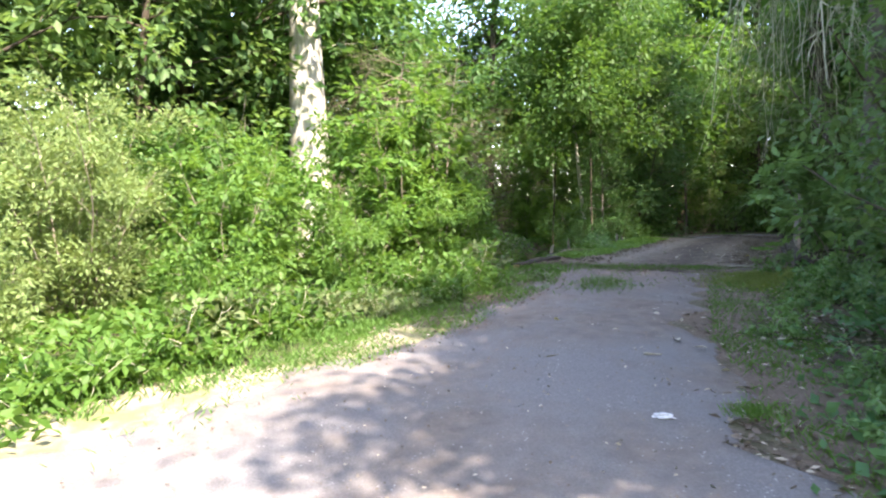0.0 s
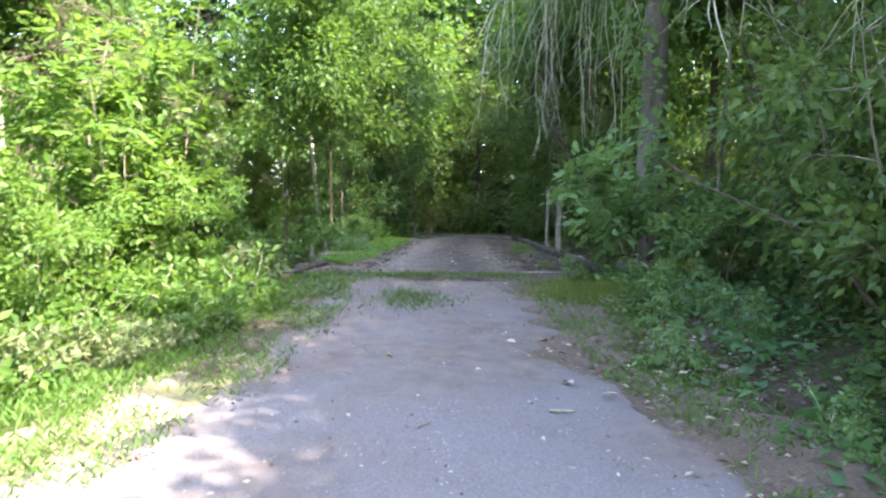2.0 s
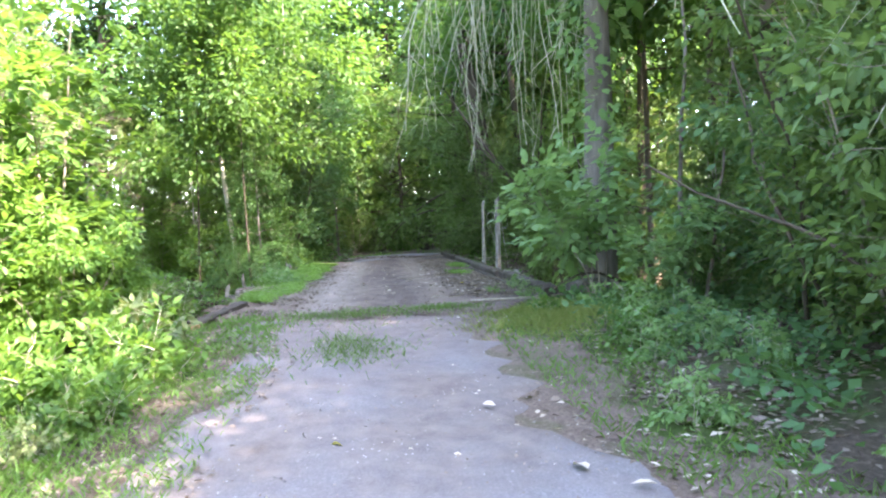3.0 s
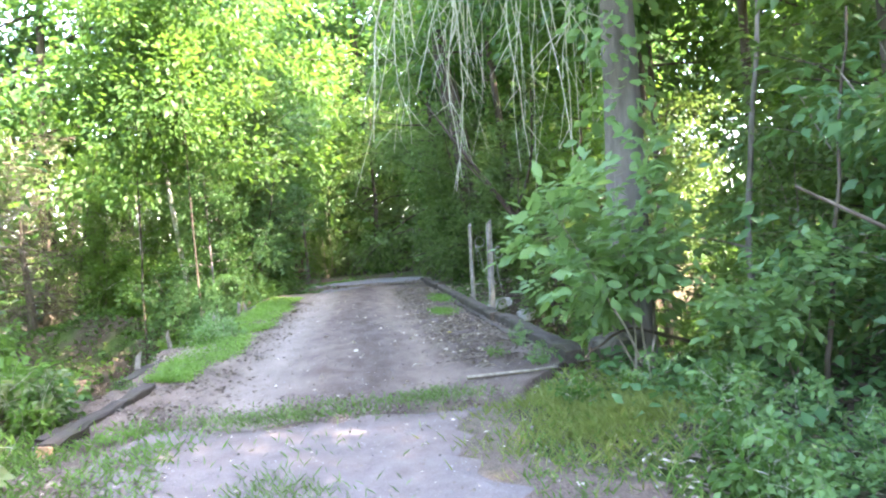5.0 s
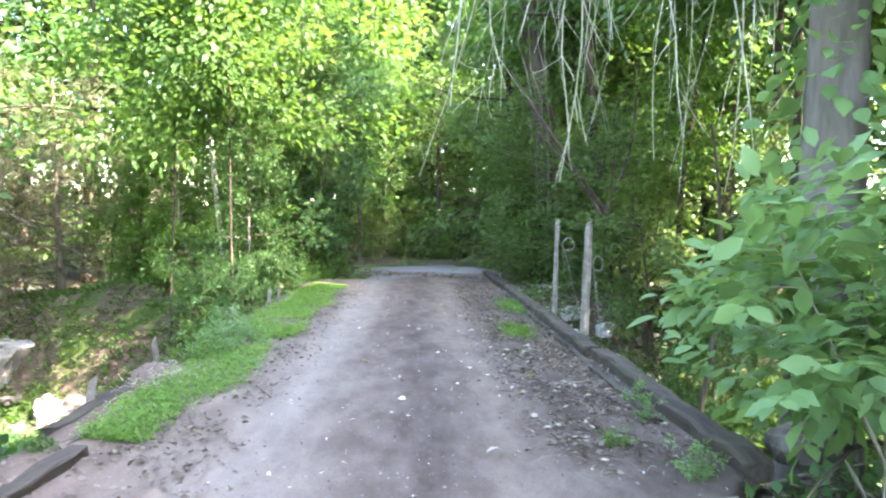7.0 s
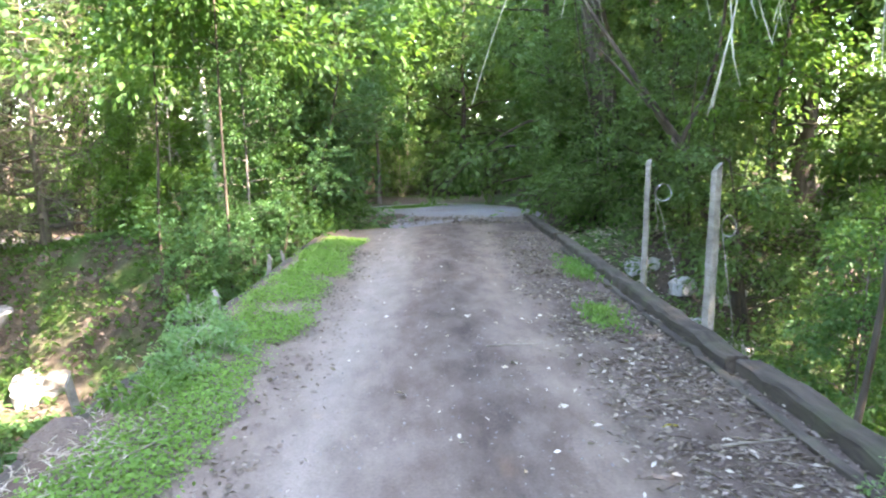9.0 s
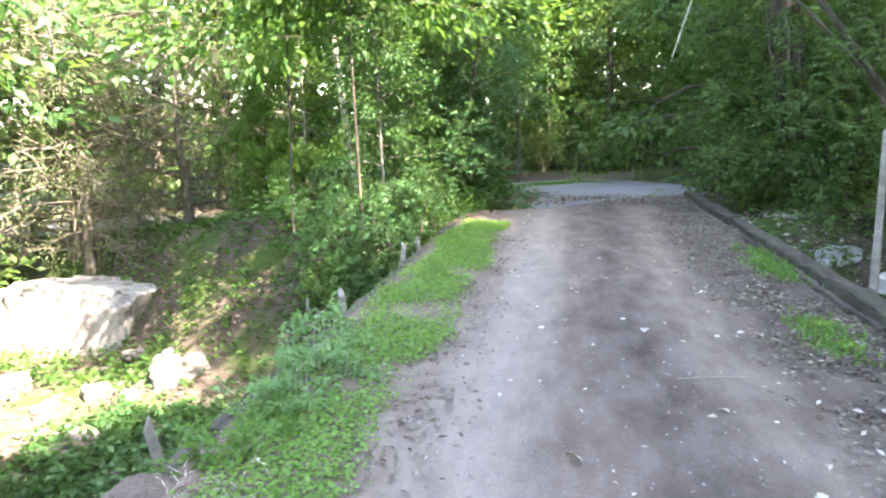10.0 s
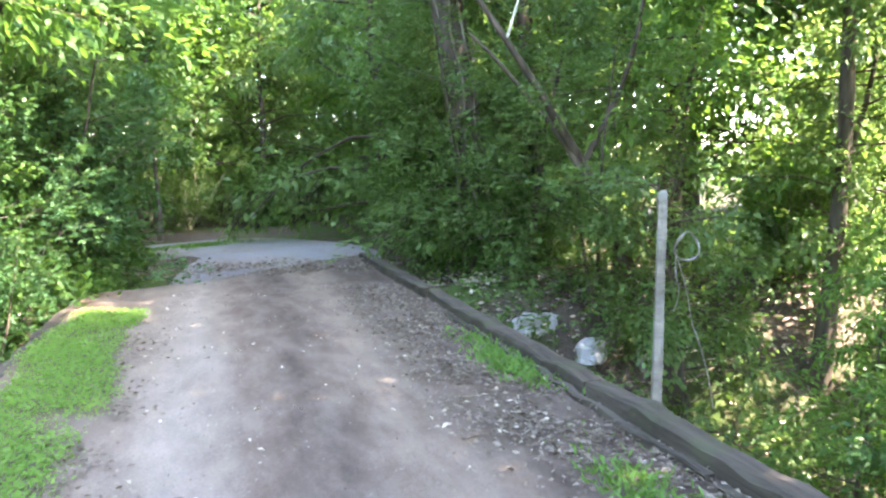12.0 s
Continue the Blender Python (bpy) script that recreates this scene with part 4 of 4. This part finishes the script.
put("pinnate_shrub", PINNATE, "low shrub with compound leaves beside the bridge kerb", "shrub", "compound-leaved shrubs", 1.0, 14.0, 0.45, stem="stem", which=1, turn=60)


# ---- single stems, snag, vines ----
def stem_thing(name, label, category, group, paths, mat, sides=7):
    t = Tubes()
    for p, r0, r1 in paths:
        t.add(p, np.linspace(r0, r1, len(p)), sides)
    return tagged(new(name, t.mesh(name, mat)), label, category, group)


vr = np.random.default_rng(400)
stem_thing("leaning_stem", "pale crooked bare stem among the shrubs", "stem", "bare stems", [(wander(vr, (2.1, 11.8, 0.7), (-0.12, 0.05, 1), 3.4, 9, 0.12), 0.035, 0.015), (wander(vr, (2.05, 11.8, 1.6), (-0.8, 0.1, 0.3), 0.8, 5, 0.2), 0.012, 0.004)], BARK_GREY)
for a, w, ln in (((1.75, 6.2, 0.55), (-0.15, 0.2, 1.0), 3.2), ((1.6, 8.0, 0.6), (-0.3, 0.1, 1.0), 2.8), ((1.8, 8.8, 0.7), (-0.1, -0.3, 1.0), 3.2), ((1.7, 5.2, 0.5), (0.2, 0.3, 1.0), 2.8), ((1.7, 7.0, 0.6), (-0.5, 0.2, 0.9), 2.4), ((1.6, 12.2, 0.75), (-0.9, -0.5, 0.5), 1.7), ((1.45, 9.9, 0.7), (0.1, 0.3, 1.0), 2.6)):
    stem_thing("leaning_stem", "thin grey leaning stem among shade shrubs", "stem", "bare stems", [(wander(vr, a, w, ln, 12, 0.16), 0.02, 0.007)], BARK, 6)
snag = wander(vr, (1.9, 25.2, 0.2), (0.0, 0.05, 1), 7.5, 12, 0.05)
snag_ob = stem_thing("snag", "thick dark dead trunk wrapped in dry vines", "dead tree", "", [(snag, 0.3, 0.2)], BARK, 9)
for a in (0.3, 1.8, 3.4, 4.4, 5.2):
    t = Tubes()
    t.add(snag + vr.normal(0, 0.05, snag.shape) + (0.27 * math.cos(a), 0.27 * math.sin(a), 0), np.linspace(0.03, 0.015, len(snag)), 5)
    child("dry_vine", t.mesh("dry_vine", BARK_TWIG), snag_ob)
fork = wander(vr, (3.0, 21.4, -0.6), (-0.2, 0.3, 1), 3.2, 8, 0.04)
forked = stem_thing("forked_tree", "dark leaning tree that forks low above the bank", "tree", "", [(fork, 0.11, 0.075)], BARK, 8)
for a, w, ln, r in ((fork[-1], (-0.75, -0.1, 0.9), 3.4, 0.06), (fork[-2], (-0.45, 0.3, 1.0), 2.6, 0.05), (fork[-1], (0.3, -0.4, 1), 3.0, 0.045)):
    t = Tubes()
    t.add(wander(vr, a, w, ln, 8, 0.14), np.linspace(r, r * 0.35, 8), 7)
    child("limb", t.mesh("limb", BARK), forked)
stem_thing("curved_sapling", "thin dark curved sapling stem beyond the bridge kerb", "sapling", "", [(np.array([(2.05 + 0.25 * math.sin(u * 2.6) - 0.1 * u, 16.9, -0.3 + 3.6 * u) for u in np.linspace(0, 1, 12)]), 0.035, 0.015), (wander(vr, (2.25, 16.9, 2.1), (0.8, 0, 0.6), 1.4, 6, 0.15), 0.02, 0.008)], BARK, 6)


def vine_curtain(name, label, centre, wide, top, low, n, seed, bough):
    """Bare grey-green shoots that hang from a bough."""
    rng = np.random.default_rng(seed)
    ob = new(name)
    b = Tubes()
    b.add(bough, np.linspace(0.035, 0.015, len(bough)), 6)
    child("bough", b.mesh("bough", BARK_TWIG), ob)
    for k in range(n):
        t = Tubes()
        u = rng.uniform(0, 1)
        i = u * (len(bough) - 1.01)
        p0 = bough[int(i)] + (bough[int(i) + 1] - bough[int(i)]) * (i - int(i))
        ln = (top - low) * rng.uniform(0.45, 1.0)
        p = wander(rng, p0, (rng.normal(0, 0.18), rng.normal(0, 0.18), -1), ln, 10, 0.16, -0.25)
        r = rng.choice((0.005, 0.008, 0.011, 0.017), p=(0.4, 0.3, 0.2, 0.1))
        t.add(p, np.linspace(r, r * 0.4, 10), 4)
        for j in range(rng.integers(2, 7)):
            q = p[rng.integers(2, 9)]
            t.add(wander(rng, q, (rng.normal(0, 0.6), rng.normal(0, 0.6), -1), rng.uniform(0.2, 0.7), 5, 0.2, -0.4), np.linspace(r * 0.6, r * 0.25, 5), 3)
        child("shoot", t.mesh("shoot", BARK_VINE), ob)
    return tagged(ob, label, "hanging vine", "hanging vines")


vine_curtain("hanging_vines", "curtain of bare pale shoots hanging above the lane", 0, 0, 6.3, 2.5, 52, 410, wander(vr, (1.5, 13.4, 5.9), (-0.72, 0.66, 0.12), 3.4, 8, 0.1))
vine_curtain("hanging_vines", "thin grey shoots and twigs overhanging the lane", 0, 0, 3.6, 2.5, 9, 411, wander(vr, (1.6, 6.6, 3.0), (-0.9, 0.15, 0.45), 2.2, 8, 0.28))


# ---- ground cover ----
def carpet(name, label, category, sampler, n, size, mat, z_of, seed, up=0.25, width=0.55, lift=0.02, rich=False):
    """Countless small leaves or blades over a patch of ground."""
    rng = np.random.default_rng(seed)
    x, y = sampler(rng, n)
    keep = np.sin(x * 5.1 + 1.7 * np.sin(y * 3.3)) + np.sin(y * 4.3 + 1.9 * np.sin(x * 2.7)) + rng.normal(0, 0.8, len(x)) > -0.9
    x, y = x[keep], y[keep]
    at = np.stack([x, y, z_of(x, y) + lift * rng.uniform(0, 1, len(x))], 1)
    a = rng.uniform(0, 6.283, len(x))
    way = np.stack([np.cos(a), np.sin(a), up + rng.normal(0, 0.3, len(x)) * min(1, up + 0.3)], 1)
    return tagged(new(name, leaf_mesh(name, rng, at, way, size, mat, width, rich=rich)), label, category, kind="stuff")


def box(x0, x1, y0, y1, soft=0.12):
    return lambda rng, n: (rng.uniform(x0, x1, n) + rng.normal(0, soft, n), rng.uniform(y0, y1, n) + rng.normal(0, soft, n))


def blob(cx, cy, rx, ry):
    return lambda rng, n: (cx + rng.normal(0, rx / 2, n), cy + rng.normal(0, ry / 2, n))


def along_left(y0, y1, near, far):
    def f(rng, n):
        y = rng.uniform(y0, y1, n)
        return road_left(y) - rng.uniform(near, far, n), y
    return f


def clover_bed(rng, n):
    """The weedy strip on the bridge, narrow at its near end."""
    y = rng.uniform(12.4, 22.9, n)
    wide = np.interp(y, (12.4, 14.5, 18, 22.9), (0.16, 0.3, 0.36, 0.3))
    return -3.2 + wide * rng.uniform(-1, 1, n) + 0.06 * np.sin(y * 2.3) + rng.normal(0, 0.05, n), y


def along_right(y0, y1, near, far):
    def f(rng, n):
        y = rng.uniform(y0, y1, n)
        return road_right(y) + rng.uniform(near, far, n), y
    return f


def deck_z(x, y):
    return np.full(np.shape(x), 0.705) + 0.04 * smooth(-2.9, -3.5, x)


def lane_z(x, y):
    return road_z(y) + 0.015


carpet("clover", "bright low clover and grass strip on the bridge edge", "ground cover", clover_bed, 42000, 0.028, LEAF_CLOVER, deck_z, 500, 0.3, 0.7, 0.05)
carpet("clover", "dry straw and earth tuft at the bridge edge", "ground cover", blob(-3.4, 14.1, 0.3, 0.7), 600, 0.07, LITTER_PALE, deck_z, 501, 0.35, 0.1, 0.04)
carpet("grass", "short grass growing across the lane", "grass", blob(-2.05, 10.68, 0.8, 0.2), 1000, 0.065, LEAF_SHADE, lane_z, 502, 1.2, 0.12)
carpet("grass", "short grass growing across the lane", "grass", blob(-1.15, 10.85, 0.6, 0.2), 800, 0.06, LEAF_SHADE, lambda x, y: lane_z(x, y) + 0.02, 531, 1.2, 0.12)
carpet("grass", "grass tufts in the middle of the lane", "grass", blob(-1.85, 9.1, 0.4, 0.8), 900, 0.07, LEAF_SHADE, lane_z, 503, 1.2, 0.12)
carpet("grass", "small grass tuft on the gravel", "grass", blob(-0.1, 4.72, 0.14, 0.14), 220, 0.07, LEAF_GRASS, lane_z, 504, 1.5, 0.1)
carpet("grass", "small grass tufts beside the bridge kerb", "grass", blob(-0.18, 17.15, 0.2, 0.5), 900, 0.07, LEAF_GRASS, deck_z, 505, 1.0, 0.25)
carpet("grass", "small grass tufts beside the bridge kerb", "grass", blob(0.08, 19.8, 0.2, 0.9), 1300, 0.07, LEAF_GRASS, deck_z, 506, 1.0, 0.25)
carpet("grass", "soft yellowish long grass at the lane's edge", "grass", blob(0.0, 10.3, 0.7, 1.0), 9000, 0.11, LEAF_STRAW, land, 507, 1.3, 0.05)
carpet("grass", "sunlit grass along the sandy verge", "grass", along_left(-6, 10.8, 0.3, 1.9), 19000, 0.13, LEAF_GRASS, land, 508, 1.3, 0.09)
carpet("grass", "thin grass on the lane's shaded edge", "grass", along_right(2.2, 11.6, 0.0, 0.9), 6000, 0.09, LEAF_GRASS, land, 509, 1.2, 0.09)
carpet("ivy", "low dark green creeper covering the ravine bank", "ground cover", box(-9.5, -3.7, 13.2, 22.5, 0.3), 34000, 0.12, LEAF_DEEP, land, 510, 0.5, 0.7, 0.2)
carpet("ivy", "low dark green creeper covering the ravine bank", "ground cover", box(-7.5, -3.7, 13.6, 21.0, 0.3), 17000, 0.11, LEAF_BLUE, land, 532, 0.6, 0.7, 0.35)
carpet("grass", "grass in the middle of the far lane", "grass", blob(-2.4, 31.1, 1.1, 0.35), 1500, 0.1, LEAF_GRASS, lambda x, y: to_far_road(x, y)[1] + 0.04, 533, 1.0, 0.15)
carpet("ivy", "low weeds on the far bank of the ravine", "ground cover", box(-13, -3.4, 23.0, 31.0, 0.3), 12000, 0.13, LEAF_BROAD, land, 511, 0.6, 0.6, 0.15)
carpet("ivy", "green weeds on the bank beside the bridge", "ground cover", box(0.8, 6.0, 13.0, 26.0, 0.2), 8000, 0.11, LEAF_BROAD, land, 512, 0.6, 0.6, 0.25)
carpet("ivy", "creeping weeds under the shade shrubs", "ground cover", box(0.5, 3.2, 3.0, 12.2, 0.2), 7000, 0.1, LEAF_BLUE, land, 513, 0.6, 0.65, 0.14)
carpet("ivy", "leafy undergrowth beneath the sunlit shrubs", "ground cover", box(-10, -4.2, 1.0, 13.0, 0.2), 15000, 0.13, LEAF_BRIGHT, land, 514, 0.8, 0.55, 0.3)
carpet("weed_fringe", "leafy weeds overgrowing the far end of the bridge", "ground cover", box(-6.5, -3.45, 23.2, 28.3, 0.15), 9000, 0.12, LEAF_BROAD, land, 515, 0.7, 0.55, 0.5)
carpet("leaf_litter", "brown dead leaves lying along the bridge kerb", "leaf litter", box(-0.6, 0.24, 12.3, 24.0, 0.14), 14000, 0.045, LITTER, deck_z, 520, 0.12, 0.5, 0.02)
carpet("leaf_litter", "brown dead leaves lying along the weedy bridge edge", "leaf litter", box(-3.2, -2.6, 11.2, 22.0, 0.14), 5200, 0.045, LITTER, deck_z, 521, 0.12, 0.5, 0.02)
carpet("leaf_litter", "dead leaves and twigs under the shade shrubs", "leaf litter", box(-0.5, 2.6, 3.0, 12.6, 0.15), 13000, 0.07, LITTER, land, 522, 0.15, 0.45, 0.03)
carpet("leaf_litter", "dry brown leaves on the ravine banks", "leaf litter", box(-13, -4, 18, 30, 0.3), 9000, 0.1, LITTER, land, 523, 0.2, 0.5, 0.04)
carpet("leaf_litter", "dry leaves scattered over the bank beyond the posts", "leaf litter", box(0.7, 6, 14, 26, 0.2), 12000, 0.1, LITTER_PALE, land, 524, 0.2, 0.5, 0.05)
carpet("leaf_litter", "pale dry chips and leaves on the earth under shade shrubs", "leaf litter", box(-0.4, 2.2, 3.0, 12.4, 0.15), 1500, 0.06, LITTER_PALE, land, 527, 0.15, 0.4, 0.05)
carpet("leaf_litter", "brown dead leaves where the bridge meets the far lane", "leaf litter", blob(-1.2, 26.0, 2.4, 0.9), 2600, 0.07, LITTER, lambda x, y: deck_z(x, y) + 0.03, 528, 0.15, 0.5, 0.02)
carpet("leaf_litter", "brown dead leaves along the lane's weedy edge", "leaf litter", along_left(9.0, 12.2, -0.4, 0.4), 1300, 0.05, LITTER, lane_z, 529, 0.15, 0.5, 0.03)
carpet("leaf_litter", "pale dry leaves heaped along the bridge kerb", "leaf litter", box(-0.7, 0.2, 12.6, 19.0, 0.15), 380, 0.055, LITTER_PALE, deck_z, 540, 0.2, 0.4, 0.03)
carpet("grass", "thin grass between gravel and sandy verge", "grass", blob(-3.45, 5.2, 0.35, 1.6), 1500, 0.07, LEAF_GRASS, lane_z, 541, 1.0, 0.14)
carpet("grass", "low grass spreading at the lane's corner", "grass", blob(-2.95, 10.3, 0.4, 0.5), 1100, 0.08, LEAF_GRASS, lane_z, 542, 1.1, 0.14)
carpet("grass", "patchy grass over the worn edge of the lane", "grass", along_left(4.8, 10.4, -0.4, 0.7), 7000, 0.07, LEAF_GRASS, lane_z, 545, 1.1, 0.12)
carpet("leaf_litter", "dry brown crumbs on the worn edge of the lane", "leaf litter", along_left(5.0, 10.6, -0.5, 0.5), 2600, 0.04, LITTER, lane_z, 546, 0.15, 0.5, 0.03)
carpet("twigs", "broken twigs and bark scraps along the bridge kerb", "leaf litter", box(-0.5, 0.22, 12.0, 20.0, 0.12), 1100, 0.14, LITTER, deck_z, 547, 0.08, 0.07, 0.03)
carpet("leaf_litter", "crumbs and grass bits where lane and bridge meet", "leaf litter", box(-3.0, -0.5, 10.55, 11.15, 0.12), 2600, 0.035, LITTER, lambda x, y: lane_z(x, y) + 0.02, 548, 0.2, 0.5, 0.03)
carpet("grass", "short grass growing where lane and bridge meet", "grass", box(-2.7, -0.6, 10.62, 11.0, 0.1), 700, 0.055, LEAF_GRASS, lambda x, y: lane_z(x, y) + 0.02, 549, 1.2, 0.12)
carpet("pebbles", "fine pale grit strewn over lane and bridge", "gravel", box(-3.3, 0.2, 2.0, 24.0, 0.1), 4200, 0.017, GRIT, lambda x, y: np.where(y > 10.8, deck_z(x, y), road_z(y) + 0.028), 543, 0.1, 0.9, 0.006)
carpet("pebbles", "dark grit strewn over the lane", "gravel", box(-3.3, 0.2, 2.0, 24.0, 0.1), 4200, 0.02, LITTER, lambda x, y: np.where(y > 10.8, deck_z(x, y), road_z(y) + 0.028), 544, 0.1, 0.9, 0.006)
carpet("leaf_flakes", "small pale leaf scraps strewn over the bridge deck", "leaf litter", box(-2.9, 0.1, 11.0, 24.0, 0.1), 260, 0.045, LITTER_PALE, deck_z, 525, 0.1, 0.5, 0.01)
carpet("leaf_flakes", "small pale leaf scraps and chips on the gravel", "leaf litter", box(-3.6, 0.3, 2.0, 11.2, 0.1), 330, 0.035, LITTER_PALE, lambda x, y: road_z(y) + 0.03, 526, 0.1, 0.55, 0.01)

wr = np.random.default_rng(530)
for k in range(46):
    y = wr.uniform(3.4, 11.6)
    x = float(road_left(y)) - wr.uniform(0.8 if y < 6.5 else 0.4, 1.7)
    put("weed", WEED, "knee-high leafy roadside weed in sun", "weed", "roadside weeds", x, y, wr.uniform(0.5, 1.25), which=int(wr.choice((0, 0, 1, 3))))
for k in range(34):
    y = wr.uniform(3.6, 12.2)
    x = float(road_right(y)) + wr.uniform(0.45, 1.7)
    put("weed", WEED, "low blue-green weed in shade beside the lane", "weed", "shade weeds", x, y, wr.uniform(0.35, 0.75), which=int(wr.choice((2, 2, 1))))
for x, y, s, k in ((-3.5, 16.1, 0.8, 2), (-3.35, 15.4, 0.55, 2), (-3.28, 15.9, 0.6, 2), (-3.55, 15.3, 0.5, 2), (-3.4, 16.5, 0.5, 2), (-3.42, 15.6, 0.65, 2), (-3.45, 14.75, 0.6, 0), (-3.4, 15.1, 0.45, 0), (-3.6, 16.7, 0.55, 2), (-3.5, 12.2, 0.3, 1), (0.3, 13.6, 0.35, 2), (-0.2, 12.5, 0.28, 0), (0.2, 13.1, 0.3, 2), (0.1, 12.0, 0.4, 2)):
    put("weed", WEED, "blue-green leafy weed clump at the bridge edge", "weed", "bridge weeds", x, y, s, z=0.70, which=k)
for k in range(26):
    x, y = wr.uniform(-7.0, -3.9), wr.uniform(13.2, 20.5)
    put("weed", WEED, "dark green weed on the ravine bank", "weed", "bank weeds", x, y, wr.uniform(0.6, 1.1), which=int(wr.choice((1, 2))))
for k in range(16):
    put("weed", WEED, "tangled green weed at the far bridge end", "weed", "far weeds", wr.uniform(-5.2, -3.3), wr.uniform(24.2, 28.5), wr.uniform(0.7, 1.5), which=int(wr.choice((0, 1, 2))))


# ---- ivy on the thick trunk, earth heap by the deck ----
ir = np.random.default_rng(620)
ia, iz = ir.uniform(0, 6.283, 1000), ir.uniform(0.7, 4.6, 1000)
irad = ir.uniform(0.27, 0.5, 1000)
iat = np.stack([1.35 + irad * np.cos(ia), 13.0 + irad * np.sin(ia), iz], 1)
iway = np.stack([np.cos(ia), np.sin(ia), ir.normal(-0.5, 0.4, 1000)], 1)
keep = np.sin(ia * 2 + iz * 1.6) + ir.normal(0, 0.4, 1000) > -0.1
tagged(new("trunk_ivy", leaf_mesh("trunk_ivy", ir, iat[keep], iway[keep], 0.15, LEAF_PALE, 0.65, rich=True)), "blue-green vine leaves climbing the thick grey trunk", "vine", kind="stuff")
stone("earth_mound", "low heap of brown dry earth at the bridge edge", "earth heap", "", (-3.5, 14.35, 0.62), (0.24, 0.42, 0.15), 6, 165, EARTH, 0.32, 4)


# ---- fallen sticks ----
for k, (x, y, a, ln, r) in enumerate(((-0.62, 11.5, 80, 0.8, 0.02), (0.2, 9.0, 40, 0.6, 0.009), (-1.3, 16.2, 70, 0.5, 0.006), (-0.3, 14.2, 75, 0.6, 0.012), (0.4, 11.8, 60, 1.1, 0.014), (-3.4, 13.6, 15, 0.9, 0.012), (-1.6, 5.6, 30, 0.25, 0.006), (-0.9, 5.9, 100, 0.14, 0.012))):
    z = float(deck_z(x, y)) if y > 11.4 else float(road_z(y)) + 0.03
    p = wander(vr, (0, 0, 0), (math.sin(radians(a)), math.cos(radians(a)), 0.02), ln, 7, 0.1)
    p[:, 2] = r * 0.8 + np.abs(p[:, 2]) * 0.15
    st = stem_thing("fallen_stick", "pale dry broken stick lying on the ground", "stick", "fallen sticks", [(p, r, r * 0.5)], BARK_TWIG, 5)
    st.location = (x, y, z)


# ---- single fallen leaves ----
LEAF_YELLOW = leaf_material("leaf_yellow", (0.4, 0.34, 0.06), (0.5, 0.44, 0.08), (0.6, 0.52, 0.1), 0.2, 0.6)
lr = np.random.default_rng(610)
for x, y, s, m in ((-1.11, 15.7, 0.1, 0), (-0.76, 17.2, 0.09, 0), (-1.39, 17.27, 0.12, 0), (-1.83, 19.14, 0.1, 0), (-0.94, 14.8, 0.1, 0), (-0.43, 10.15, 0.09, 0), (-0.35, 14.5, 0.09, 1), (-0.2, 14.3, 0.08, 0), (-1.5, 13.6, 0.09, 0), (-1.95, 15.1, 0.08, 0), (-0.62, 13.2, 0.1, 0),
                   (-0.9, 12.4, 0.1, 0), (-1.9, 6.9, 0.08, 1), (-0.7, 6.4, 0.1, 0), (-0.45, 6.2, 0.09, 0), (-0.25, 5.6, 0.09, 0), (-1.05, 7.4, 0.11, 0), (-0.2, 5.2, 0.08, 0)):
    a = lr.uniform(0, 6.283)
    z = float(deck_z(x, y)) if y > 10.8 else float(road_z(y)) + 0.03
    me = leaf_mesh("fallen_leaf", lr, np.zeros((1, 3)), np.array([[math.cos(a), math.sin(a), 0.12]]), s, (LITTER_PALE, LEAF_YELLOW)[m], 0.6, 0.3, True)
    ob = new("fallen_leaf", me)
    ob.location = (x, y, z + 0.006)
    tagged(ob, ("pale curled dead leaf lying on the lane", "bright yellow fallen leaf lying on the lane")[m], "leaf", "fallen leaves")


# ---- woods all round ----
def far_woods(n, seed, high, sway):
    """The closed edge of the wood at a distance: leaves in clumps, thinner towards the top."""
    rng = np.random.default_rng(seed)
    m = 2200
    a = rng.uniform(0, 6.283, m)
    r = rng.uniform(27, 50, m)
    cx, cy = -1 + np.cos(a) * r, 16 + np.sin(a) * r
    cz = land(cx, cy) + rng.uniform(0, 1, m) ** 1.2 * (high + sway * np.sin(a * 7))
    pick = rng.integers(0, m, n)
    off = rng.normal(0, 1, (n, 3)) * (1.3, 1.3, 1.0)
    at = np.stack([cx, cy, cz], 1)[pick] + off
    way = unit(off + rng.normal(0, 0.8, (n, 3)) - (0, 0, 0.4))
    ob = new("far_woods", leaf_mesh("far_woods", rng, at, way, 0.42, LEAF_BROAD, 0.6))
    return tagged(ob, "leafy wall of distant woodland all around", "woodland", kind="stuff")


far_woods(100000, 600, 19, 4)
far_woods(60000, 601, 6, 1)
